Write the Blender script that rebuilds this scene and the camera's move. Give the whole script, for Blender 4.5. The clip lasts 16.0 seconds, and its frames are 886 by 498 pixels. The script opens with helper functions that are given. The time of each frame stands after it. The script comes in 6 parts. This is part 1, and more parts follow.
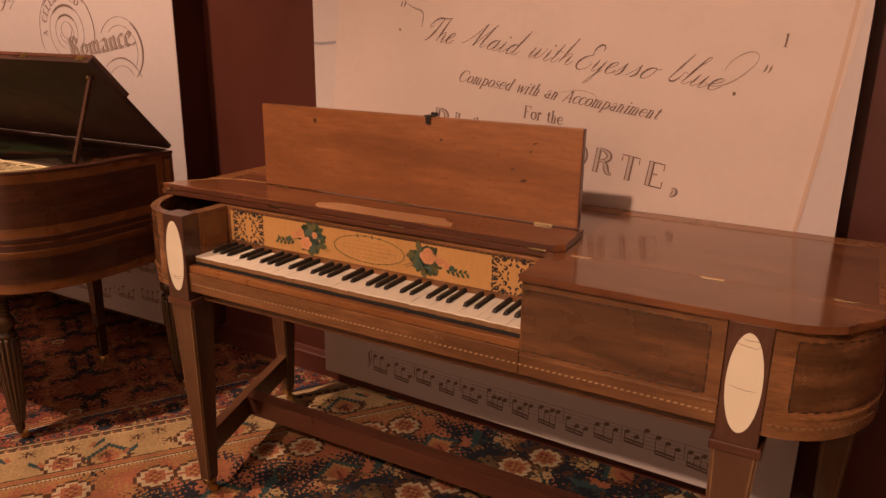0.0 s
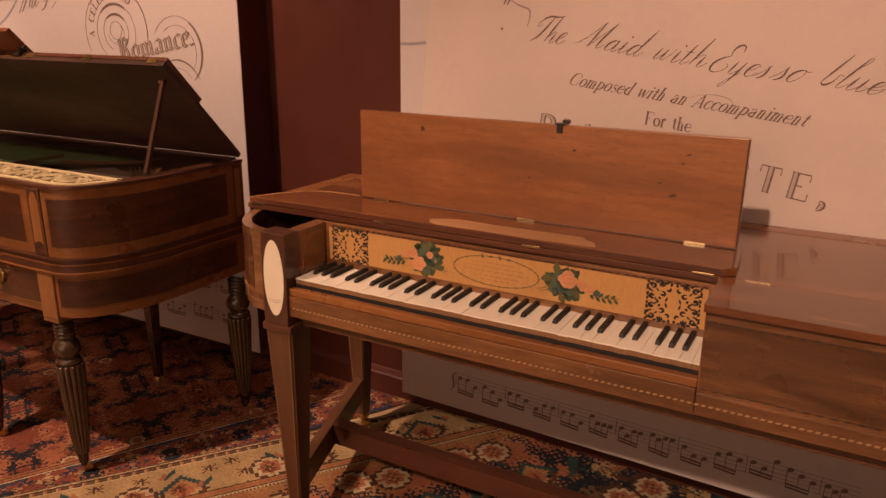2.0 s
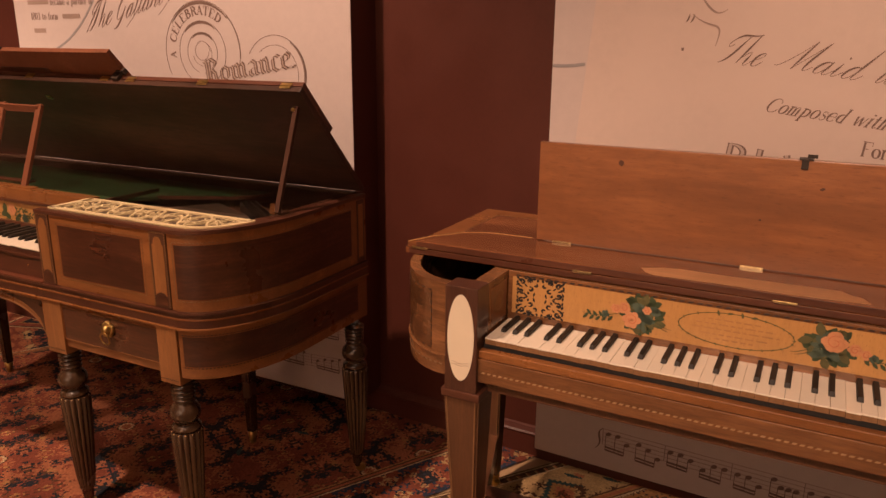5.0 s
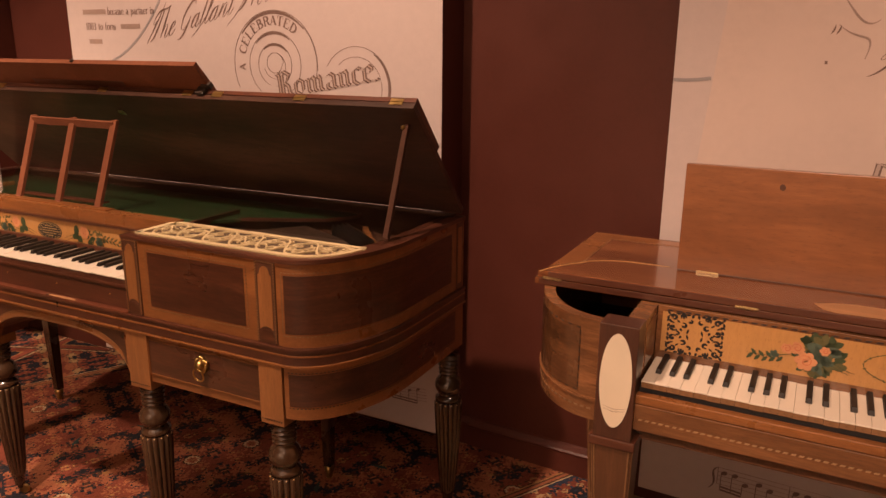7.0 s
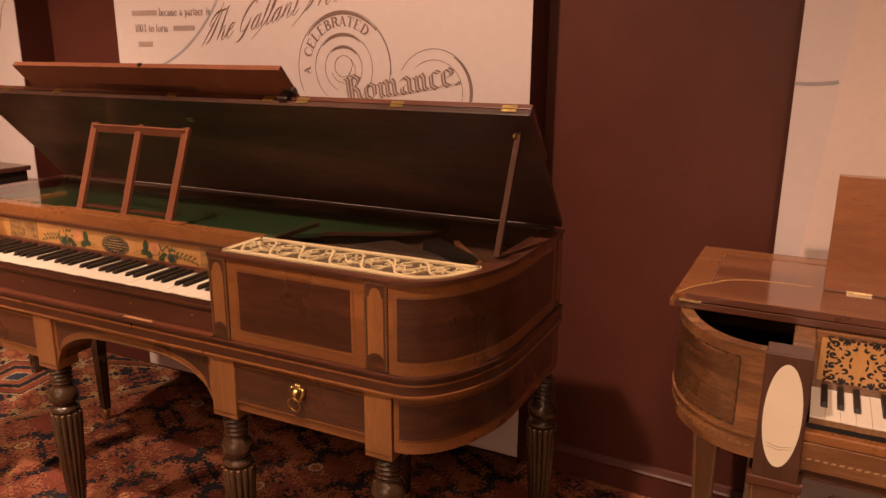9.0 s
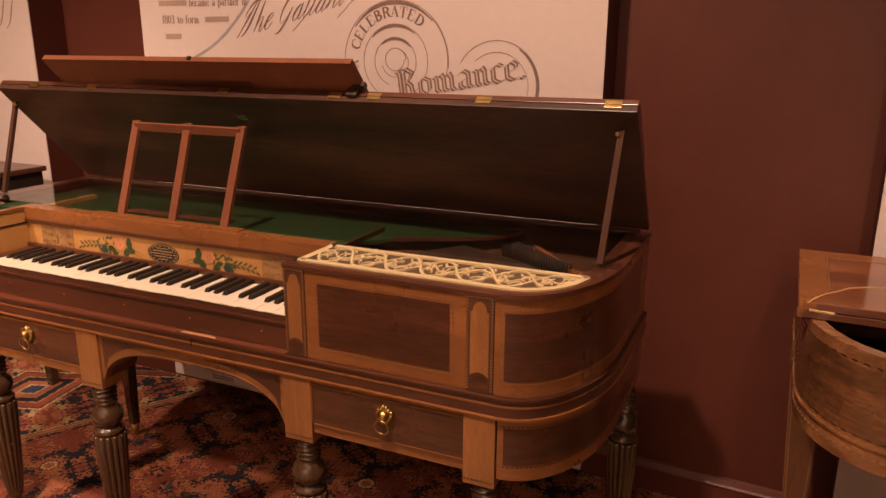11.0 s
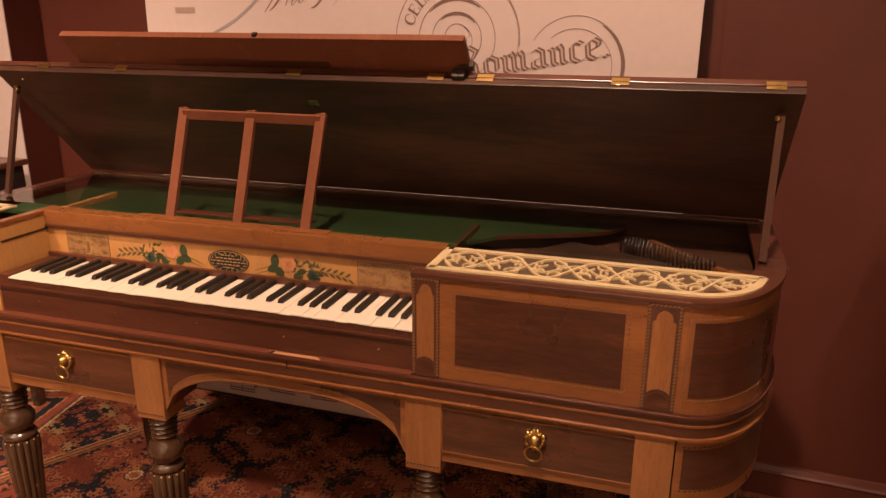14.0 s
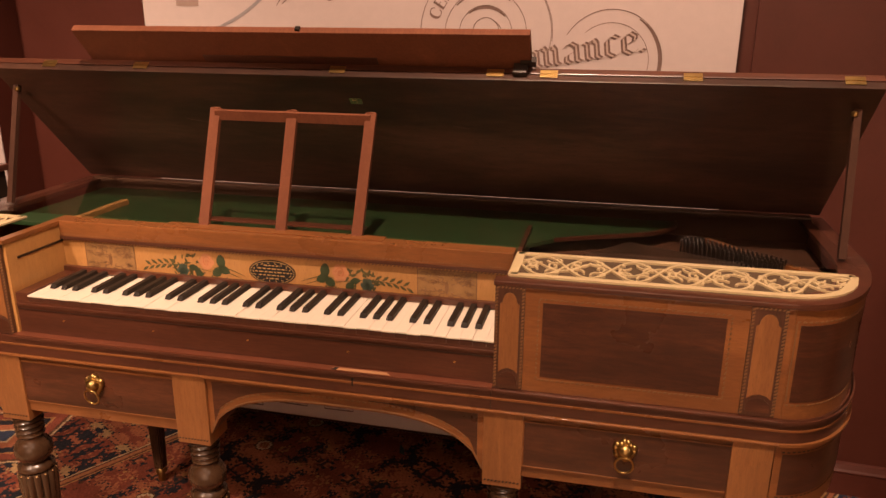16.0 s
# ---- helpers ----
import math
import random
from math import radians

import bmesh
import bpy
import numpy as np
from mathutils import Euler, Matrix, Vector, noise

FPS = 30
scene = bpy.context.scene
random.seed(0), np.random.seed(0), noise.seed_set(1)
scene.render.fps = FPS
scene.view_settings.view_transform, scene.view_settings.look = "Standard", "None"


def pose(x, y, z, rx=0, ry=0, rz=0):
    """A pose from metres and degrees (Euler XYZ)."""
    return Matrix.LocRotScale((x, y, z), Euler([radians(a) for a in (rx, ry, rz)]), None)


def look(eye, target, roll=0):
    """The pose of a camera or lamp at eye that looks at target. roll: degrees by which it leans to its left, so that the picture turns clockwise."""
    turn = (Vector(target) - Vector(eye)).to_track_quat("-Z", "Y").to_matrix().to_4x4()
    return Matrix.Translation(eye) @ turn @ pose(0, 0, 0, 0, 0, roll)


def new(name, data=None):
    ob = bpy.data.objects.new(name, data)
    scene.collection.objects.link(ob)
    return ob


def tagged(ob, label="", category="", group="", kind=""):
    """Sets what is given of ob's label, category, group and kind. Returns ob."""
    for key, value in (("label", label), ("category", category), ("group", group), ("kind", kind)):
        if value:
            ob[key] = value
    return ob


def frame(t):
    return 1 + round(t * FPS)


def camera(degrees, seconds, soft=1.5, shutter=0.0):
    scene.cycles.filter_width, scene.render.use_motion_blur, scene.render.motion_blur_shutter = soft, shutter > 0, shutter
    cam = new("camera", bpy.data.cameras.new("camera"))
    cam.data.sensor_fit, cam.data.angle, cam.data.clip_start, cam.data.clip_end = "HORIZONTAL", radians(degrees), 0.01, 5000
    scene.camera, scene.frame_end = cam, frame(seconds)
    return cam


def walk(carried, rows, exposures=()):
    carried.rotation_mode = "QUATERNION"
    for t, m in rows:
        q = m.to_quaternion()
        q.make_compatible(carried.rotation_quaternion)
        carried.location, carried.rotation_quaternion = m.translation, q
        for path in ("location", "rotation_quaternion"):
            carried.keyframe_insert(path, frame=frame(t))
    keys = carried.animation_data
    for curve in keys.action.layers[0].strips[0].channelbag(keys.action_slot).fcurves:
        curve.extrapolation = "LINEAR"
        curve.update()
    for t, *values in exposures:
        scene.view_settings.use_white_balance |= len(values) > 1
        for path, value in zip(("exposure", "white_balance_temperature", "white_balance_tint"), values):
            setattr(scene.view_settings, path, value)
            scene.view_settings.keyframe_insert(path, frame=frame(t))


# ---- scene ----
cam = camera(62.1, 16.0)
METRES, EYE, TILT, LEAN, TURN = 2.52, 1.3293, 0.0, 0.0, 28.9
ROWS = [
    (0.0, 0.0, 0.0, 0.0, 0.23, -16.75, -0.76),
    (0.5, -0.0295, 0.0159, -0.0001, 0.21, -16.73, -0.7),
    (1.0, -0.0609, 0.0336, -0.0006, -0.01, -16.82, -0.68),
    (1.5, -0.0927, 0.0511, -0.0013, -0.3, -16.91, -0.67),
    (2.0, -0.1266, 0.0692, -0.0013, -0.44, -16.81, -0.63),
    (2.5, -0.1616, 0.0882, -0.0011, -0.55, -16.69, -0.58),
    (3.0, -0.1953, 0.1075, -0.0012, -0.77, -16.58, -0.54),
    (3.5, -0.2276, 0.1248, -0.0007, -1.18, -16.48, -0.58),
    (4.0, -0.2576, 0.1409, -0.0005, -1.48, -16.14, -0.57),
    (6.5, -0.3986, 0.2192, 0.0023, -1.85, -15.12, -0.52),
    (7.0, -0.4273, 0.2345, 0.0027, -1.83, -14.93, -0.5),
    (7.5, -0.4535, 0.2488, 0.0026, -1.85, -14.83, -0.46),
    (8.0, -0.4807, 0.2636, 0.0029, -1.85, -14.78, -0.43),
    (8.5, -0.507, 0.2781, 0.0031, -1.88, -14.77, -0.43),
    (9.0, -0.529, 0.291, 0.0028, -2.17, -14.8, -0.38),
    (9.5, -0.5509, 0.3038, 0.0028, -2.19, -14.82, -0.31),
    (12.0, -0.6743, 0.3782, -0.0003, -5.78, -15.63, -0.27),
    (12.5, -0.7013, 0.3937, -0.0004, -6.73, -15.77, -0.27),
    (13.0, -0.7292, 0.4102, -0.001, -7.88, -16.13, -0.25),
    (13.5, -0.7584, 0.4271, -0.0019, -8.92, -16.45, -0.3),
    (14.0, -0.7825, 0.4411, -0.0027, -10.53, -16.78, -0.38),
    (14.5, -0.8005, 0.4521, -0.0031, -12.38, -16.92, -0.39),
    (15.0, -0.8205, 0.4635, -0.0028, -13.47, -16.93, -0.37),
    (15.5, -0.8435, 0.4763, -0.003, -14.41, -17.02, -0.38),
    (16.0, -0.8705, 0.4916, -0.0034, -15.33, -17.18, -0.39),
]
walk(cam, [(t, pose(0, 0, EYE, TILT, LEAN, TURN) @ pose(METRES * x, METRES * y, METRES * z, 90 + pitch, roll, yaw)) for t, x, y, z, yaw, pitch, roll in ROWS])

# ---- light ----
world = bpy.data.worlds.new("world")
scene.world = world
world.use_nodes = True
world.node_tree.nodes["Background"].inputs[0].default_value = (0.9, 0.62, 0.45, 1)
world.node_tree.nodes["Background"].inputs[1].default_value = 0.034
scene.view_settings.exposure = 0.0


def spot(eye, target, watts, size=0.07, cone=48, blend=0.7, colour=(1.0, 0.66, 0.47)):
    data = bpy.data.lights.new("spot_or_fill_lamp", "SPOT")
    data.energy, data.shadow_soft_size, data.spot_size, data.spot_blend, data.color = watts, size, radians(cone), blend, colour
    ob = new("spot_or_fill_lamp", data)
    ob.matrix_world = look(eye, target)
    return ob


# spots near the ceiling, placed by cast shadows and lit floor; fills follow
spot((-0.97, -2.95, 4.1), (-0.15, 1.6, 0.85), 960, cone=38, blend=0.8)
spot((-0.95, 0.55, 4.1), (-1.20, 1.75, 0.80), 34, cone=64, blend=0.8)
spot((-2.65, -0.10, 4.1), (-2.95, 1.45, 0.85), 780, cone=62, blend=0.8)
spot((-4.6, -2.2, 4.1), (-4.55, 1.6, 0.3), 950, cone=36, size=0.12, blend=0.6)
# added fills with no known source: two soft spots
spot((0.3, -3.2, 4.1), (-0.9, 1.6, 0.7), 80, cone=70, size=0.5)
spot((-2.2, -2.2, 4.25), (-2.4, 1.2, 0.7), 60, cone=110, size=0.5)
# added spot on the unseen back wall, so its bounce lifts the darks
spot((-1.2, -2.6, 4.1), (-1.6, -5.0, 1.6), 1500, cone=95, size=0.2)

# ---- materials ----
def nodes_of(m):
    m.use_nodes = True
    return m.node_tree.nodes, m.node_tree.links, m.node_tree.nodes["Principled BSDF"]


def mixed(nodes, links, fac, a, b, mode="MIX"):
    n = nodes.new("ShaderNodeMix")
    n.data_type, n.blend_type = "RGBA", mode
    for sock, v in ((n.inputs[0], fac), (n.inputs[6], a), (n.inputs[7], b)):
        if hasattr(v, "is_output"):
            links.new(v, sock)
        else:
            sock.default_value = v if isinstance(v, (int, float)) else (*v, 1)
    return n.outputs[2]


def noised(nodes, links, scale, detail=4, coords="Object", stretch=(1, 1, 1), rough=0.55, distort=0.0):
    co = nodes.new("ShaderNodeTexCoord")
    mp = nodes.new("ShaderNodeMapping")
    mp.inputs["Scale"].default_value = stretch
    links.new(co.outputs[coords], mp.inputs[0])
    n = nodes.new("ShaderNodeTexNoise")
    n.inputs["Scale"].default_value, n.inputs["Detail"].default_value = scale, detail
    n.inputs["Roughness"].default_value, n.inputs["Distortion"].default_value = rough, distort
    links.new(mp.outputs[0], n.inputs["Vector"])
    return n.outputs["Fac"]


def ramped(nodes, links, fac, lo, hi):
    r = nodes.new("ShaderNodeMapRange")
    r.inputs[1].default_value, r.inputs[2].default_value = lo, hi
    links.new(fac, r.inputs[0])
    return r.outputs[0]


def bumped(nodes, links, bsdf, height, strength, distance=0.001):
    b = nodes.new("ShaderNodeBump")
    b.inputs["Strength"].default_value, b.inputs["Distance"].default_value = strength, distance
    links.new(height, b.inputs["Height"])
    links.new(b.outputs[0], bsdf.inputs["Normal"])


def wood(name, dark, light, grain=(1.2, 14, 14), rough=0.28, coat=0.35, figure=0.5, bump=0.08, spec=0.5, ribbon=0.0):
    """Polished wood: long fibres, broad figure, fine pores; grain gives the stretch of the fibres."""
    m = bpy.data.materials.new(name)
    nodes, links, b = nodes_of(m)
    fine = tuple(1.6 * g for g in grain)
    broad = ramped(nodes, links, noised(nodes, links, 3.2, 4, stretch=tuple(0.6 * g ** 0.75 for g in grain), distort=1.1), 0.36, 0.66)
    fibre = ramped(nodes, links, noised(nodes, links, 14, 5, stretch=fine, rough=0.6, distort=0.25), 0.28, 0.72)
    pore = ramped(nodes, links, noised(nodes, links, 55, 2, stretch=fine), 0.30, 0.42)
    base = mixed(nodes, links, fibre, mixed(nodes, links, 0.35, dark, light), light)
    base = mixed(nodes, links, broad, mixed(nodes, links, figure, base, dark), base)
    streak = ramped(nodes, links, noised(nodes, links, 5.0, 5, stretch=tuple(0.25 * g for g in grain), rough=0.7, distort=0.6), 0.55, 0.78)
    base = mixed(nodes, links, streak, base, mixed(nodes, links, 0.55, base, tuple(c * 1.5 for c in light)))
    base = mixed(nodes, links, pore, mixed(nodes, links, 0.35, base, tuple(c * 0.5 for c in dark)), base)
    if ribbon:
        wavy = ramped(nodes, links, noised(nodes, links, 2.6, 5, stretch=(1.3, 1.3, 13), rough=0.6, distort=1.6), 0.40, 0.62)
        base = mixed(nodes, links, wavy, mixed(nodes, links, ribbon, base, tuple(c * 0.7 for c in dark)), base)
    stain = ramped(nodes, links, noised(nodes, links, 3.1, 5), 0.35, 0.75)
    base = mixed(nodes, links, stain, mixed(nodes, links, 0.25, base, tuple(c * 0.6 for c in dark)), base)
    links.new(base, b.inputs["Base Color"])
    b.inputs["Coat Weight"].default_value, b.inputs["Coat Roughness"].default_value = coat, 0.06
    b.inputs["Specular IOR Level"].default_value = spec
    rr = nodes.new("ShaderNodeMapRange")
    rr.inputs[3].default_value, rr.inputs[4].default_value = rough * 0.75, rough * 1.5
    links.new(noised(nodes, links, 7, 5), rr.inputs[0])
    links.new(rr.outputs[0], b.inputs["Roughness"])
    bumped(nodes, links, b, fibre, bump, 0.0006)
    return m


def plain(name, colour, rough=0.5, metal=0.0, vary=0.25, scale=30, coat=0.0, bump=0.05, stretch=(1, 1, 1), spec=0.5):
    m = bpy.data.materials.new(name)
    nodes, links, b = nodes_of(m)
    fine = noised(nodes, links, scale, 6, stretch=stretch)
    big = noised(nodes, links, scale / 9, 4, stretch=stretch)
    c = mixed(nodes, links, ramped(nodes, links, fine, 0.3, 0.7), tuple(x * (1 - vary) for x in colour), colour)
    c = mixed(nodes, links, ramped(nodes, links, big, 0.35, 0.7), c, tuple(min(1, x * (1 + vary * 0.6)) for x in colour))
    links.new(c, b.inputs["Base Color"])
    rr = nodes.new("ShaderNodeMapRange")
    rr.inputs[3].default_value, rr.inputs[4].default_value = rough * 0.8, min(1, rough * 1.25)
    links.new(big, rr.inputs[0])
    links.new(rr.outputs[0], b.inputs["Roughness"])
    b.inputs["Metallic"].default_value, b.inputs["Coat Weight"].default_value = metal, coat
    b.inputs["Specular IOR Level"].default_value = spec
    bumped(nodes, links, b, fine, bump, 0.001)
    return m


RED = plain("red_wall_paint", (0.078, 0.0205, 0.0132), 0.45, vary=0.1, scale=90, bump=0.12, spec=0.3)
CANVAS = plain("printed_canvas", (0.505, 0.410, 0.385), 0.75, vary=0.05, scale=320, bump=0.2)
PAGE = plain("printed_page", (0.56, 0.43, 0.375), 0.75, vary=0.06, scale=40, bump=0.15)
PAGE_GREY = plain("printed_grey", (0.50, 0.34, 0.26), 0.75, vary=0.06, scale=40, bump=0.15)
INK = plain("brown_ink", (0.165, 0.100, 0.080), 0.75, vary=0.3, scale=60)
INK_FAINT = plain("faded_ink", (0.30, 0.21, 0.175), 0.75, vary=0.25, scale=60)
INK_DIM = plain("thin_caption_ink", (0.19, 0.125, 0.105), 0.75, vary=0.2, scale=60)
INK_PALE = plain("pale_letter_fill", (0.43, 0.32, 0.275), 0.75, vary=0.1, scale=60)
INK_LINE = plain("grey_line_ink", (0.27, 0.24, 0.24), 0.75, vary=0.2, scale=200)
MAHOG = wood("mahogany", (0.045, 0.0145, 0.009), (0.130, 0.043, 0.022))
MAHOG_UP = wood("mahogany_upright_grain", (0.045, 0.017, 0.011), (0.115, 0.044, 0.024), grain=(14, 14, 1.2))
FIELD = wood("figured_mahogany", (0.040, 0.013, 0.0075), (0.172, 0.058, 0.027), grain=(1.6, 4, 9), figure=0.7, rough=0.26, coat=0.35, ribbon=0.55)
LID_UNDER = wood("lid_underside", (0.034, 0.016, 0.011), (0.140, 0.062, 0.038), grain=(0.6, 3, 3), rough=0.34, coat=0.2, figure=0.9, spec=0.3)
CASE = wood("faded_mahogany_veneer", (0.085, 0.034, 0.014), (0.370, 0.158, 0.064), grain=(0.9, 8, 11), rough=0.22, coat=0.4, figure=0.8)
CASE_PANEL = wood("figured_veneer", (0.055, 0.023, 0.010), (0.300, 0.126, 0.052), grain=(0.7, 4, 8), rough=0.24, coat=0.35, figure=0.8, ribbon=0.45)
TOP = wood("polished_lid", (0.105, 0.034, 0.014), (0.340, 0.126, 0.047), grain=(0.7, 8, 8), rough=0.16, coat=0.45, bump=0.02, figure=0.9)
BOARD = wood("plain_mahogany_board", (0.160, 0.054, 0.020), (0.400, 0.150, 0.054), grain=(0.55, 5, 4), rough=0.28, coat=0.2, figure=0.7)
LEDGE = wood("worn_red_mahogany", (0.085, 0.024, 0.012), (0.190, 0.058, 0.028), grain=(0.8, 9, 9), rough=0.3, coat=0.2)
DESK = wood("desk_mahogany", (0.145, 0.050, 0.027), (0.230, 0.085, 0.044), grain=(8, 8, 1), rough=0.5, coat=0.0, spec=0.12)
SATIN = wood("satinwood", (0.150, 0.052, 0.017), (0.320, 0.122, 0.038), grain=(1.5, 12, 12), rough=0.26, coat=0.35, figure=0.5)
SATIN_UP = wood("satinwood_upright", (0.190, 0.074, 0.025), (0.350, 0.145, 0.049), grain=(10, 10, 1.4), rough=0.28, coat=0.3, figure=0.5)
GOLDWOOD = wood("gilt_maple", (0.400, 0.195, 0.062), (0.550, 0.280, 0.092), grain=(6, 6, 1.4), rough=0.34, coat=0.2, figure=0.3)
PALE = wood("bare_wood", (0.38, 0.180, 0.080), (0.50, 0.255, 0.120), grain=(0.8, 16, 10), rough=0.45, coat=0.05)
INNER = wood("dull_inner_wood", (0.042, 0.019, 0.011), (0.095, 0.042, 0.023), rough=0.5, coat=0.0, spec=0.2)
DARKLINE = plain("dark_stringing", (0.030, 0.014, 0.009), 0.35, vary=0.3)
PALELINE = plain("box_stringing", (0.46, 0.27, 0.10), 0.35, vary=0.3, scale=80)
FAINTLINE = plain("worn_stringing", (0.19, 0.095, 0.042), 0.35, vary=0.4, scale=80)
PALELINE_SOFT = plain("soft_box_stringing", (0.33, 0.185, 0.085), 0.4, vary=0.3, scale=80)
WORNWORDS = plain("worn_ink_words", (0.36, 0.175, 0.062), 0.4, vary=0.3, scale=80)
PALELINE_DIM = plain("aged_holly_teeth", (0.20, 0.100, 0.042), 0.4, vary=0.3, scale=80)
GILT = plain("gilt_writing", (0.42, 0.26, 0.10), 0.4, vary=0.4, scale=120)
GILTPLATE = plain("faded_gilt_plate", (0.30, 0.165, 0.062), 0.4, vary=0.4, scale=120)
LEAF_DULL = plain("painted_leaf_olive", (0.085, 0.075, 0.026), 0.5, vary=0.4, scale=120)
IVORY = plain("ivory", (0.78, 0.67, 0.55), 0.32, vary=0.10, scale=25, coat=0.2, bump=0.01)
MARBLE = plain("ivory_oval", (0.74, 0.62, 0.47), 0.3, vary=0.08, scale=14, coat=0.2, bump=0.01)
EBONY = plain("ebony", (0.022, 0.015, 0.011), 0.5, vary=0.3, bump=0.02, spec=0.2)
KEYWOOD = wood("bare_key_wood", (0.16, 0.075, 0.030), (0.34, 0.17, 0.072), grain=(9, 9, 2), rough=0.5, coat=0.0)
# near-black for black parts, and for shade inside and under the cases
BLACK = plain("black_and_shade", (0.012, 0.009, 0.008), 0.8)
BRASS = plain("old_brass", (0.50, 0.33, 0.12), 0.32, metal=1.0, vary=0.35, scale=60)
CREAM = plain("cream_fretwork", (0.56, 0.43, 0.24), 0.55, vary=0.12, scale=50)
GREEN = plain("green_painted_board", (0.022, 0.050, 0.017), 0.4, vary=0.25, scale=12, coat=0.15)
LEAF = plain("painted_leaf_green", (0.036, 0.052, 0.020), 0.5, vary=0.35, scale=120)
TEAL = plain("painted_leaf_teal", (0.060, 0.085, 0.058), 0.5, vary=0.35, scale=120)
ROSE = plain("painted_rose", (0.50, 0.215, 0.10), 0.5, vary=0.3, scale=120)
ROSE_DEEP = plain("painted_rose_shade", (0.42, 0.115, 0.045), 0.5, vary=0.3, scale=120)
# pale tone of the unseen walls, picked to bounce fill light
PALE_BOUNCE = plain("unseen_wall_bounce", (0.62, 0.56, 0.50), 0.8, vary=0.05)
GRILLE_BACK = plain("brown_cloth", (0.085, 0.050, 0.024), 0.8)
# unseen ceiling, likewise whitened for bounce
CEIL = plain("unseen_ceiling_bounce", (0.72, 0.68, 0.63), 0.8, vary=0.05)
GLASS = bpy.data.materials.new("clear_acrylic")
_n, _l, _b = nodes_of(GLASS)
_t, _r, _k, _x = _n.new("ShaderNodeBsdfTransparent"), _n.new("ShaderNodeBsdfGlossy"), _n.new("ShaderNodeLayerWeight"), _n.new("ShaderNodeMixShader")
_t.inputs[0].default_value = (0.97, 0.98, 0.97, 1)
_r.inputs["Roughness"].default_value, _k.inputs["Blend"].default_value = 0.045, 0.5
_p, _q = _n.new("ShaderNodeMath"), _n.new("ShaderNodeMath")
_p.operation, _q.operation = "POWER", "MULTIPLY_ADD"
_p.inputs[1].default_value, _q.inputs[1].default_value, _q.inputs[2].default_value = 5.0, 0.93, 0.045
_l.new(_k.outputs["Facing"], _p.inputs[0])
_l.new(_p.outputs[0], _q.inputs[0])
_l.new(_q.outputs[0], _x.inputs[0])
_l.new(_t.outputs[0], _x.inputs[1])
_l.new(_r.outputs[0], _x.inputs[2])
_l.new(_x.outputs[0], _n["Material Output"].inputs["Surface"])
RUG = bpy.data.materials.new("rug_wool")
_n, _l, _b = nodes_of(RUG)
_a = _n.new("ShaderNodeAttribute")
_a.attribute_name = "dye"
_f = ramped(_n, _l, noised(_n, _l, 420, 3), 0.25, 0.75)
_g = ramped(_n, _l, noised(_n, _l, 9, 5), 0.3, 0.72)
_c = mixed(_n, _l, _f, mixed(_n, _l, 1.0, _a.outputs["Color"], (0.62, 0.6, 0.58), "MULTIPLY"), _a.outputs["Color"])
_c = mixed(_n, _l, _g, mixed(_n, _l, 1.0, _c, (0.72, 0.7, 0.7), "MULTIPLY"), _c)
_l.new(_c, _b.inputs["Base Color"])
_b.inputs["Roughness"].default_value = 0.95
_b.inputs["Specular IOR Level"].default_value = 0.15
bumped(_n, _l, _b, _f, 0.6, 0.002)

# ---- building helpers ----
def linked(name, bm, materials, parent=None, label="", smooth=0):
    bmesh.ops.recalc_face_normals(bm, faces=bm.faces[:])
    me = bpy.data.meshes.new(name)
    bm.to_mesh(me)
    bm.free()
    for m in materials if isinstance(materials, (list, tuple)) else [materials]:
        me.materials.append(m)
    if smooth:
        me.shade_smooth()
        me.set_sharp_from_angle(angle=radians(smooth))
    ob = new(name, me)
    ob.parent = parent
    return tagged(ob, label)


TINY = {"stringing", "sawtooth", "dotted_line", "painted_leaf", "painted_twig", "painted_sprig", "painted_stem", "flourish", "swirl", "caption_bar", "inscription_bar",
        "gilt_writing_bar", "crack", "knot", "scar", "pin", "string", "tuning_pin", "stave", "bar_line", "note_group", "beamed_note", "letter_fill", "painted_rose", "petal_line", "painted_bloom", "large_line", "large_line_shading", "quotation_mark", "stop_dot", "script_stroke", "reed_tip", "joint", "crossbanding", "inlay"}


def part(name, bm, material, parent, label="", smooth=0):
    ob = linked(name, bm, material, parent, label, smooth)
    return tagged(ob, kind="stuff") if name in TINY else ob


def thing(name, m, label, category, group=""):
    ob = new(name)
    ob.empty_display_size = 0.1
    ob.matrix_world = m
    return tagged(ob, label, category, group)


def slab(lo, hi, bev=0.0, bm=None):
    """A box with worn, rounded edges."""
    own = bm is None
    bm = bm or bmesh.new()
    made = bmesh.ops.create_cube(bm, size=1)["verts"]
    for v in made:
        v.co = Vector([lo[i] + (v.co[i] + 0.5) * (hi[i] - lo[i]) for i in range(3)])
    if bev and own:
        bmesh.ops.bevel(bm, geom=bm.edges[:], offset=bev, segments=2, affect="EDGES", profile=0.6)
    return bm


def quads(bm, rings, closed=True, caps=True):
    vs = [[bm.verts.new(p) for p in r] for r in rings]
    n = len(vs[0])
    for a, b in zip(vs, vs[1:]):
        for i in range(n if closed else n - 1):
            bm.faces.new((a[i], a[(i + 1) % n], b[(i + 1) % n], b[i]))
    if caps:
        bm.faces.new(vs[0][::-1])
        bm.faces.new(vs[-1])
    return bm


def prism(outline, z0, z1, bm=None, bev=0.0):
    bm = quads(bm or bmesh.new(), [[(x, y, z0) for x, y in outline], [(x, y, z1) for x, y in outline]])
    if bev:
        bmesh.ops.bevel(bm, geom=[e for e in bm.edges if e.calc_face_angle(0) > 0.6], offset=bev, segments=2, affect="EDGES")
    return bm


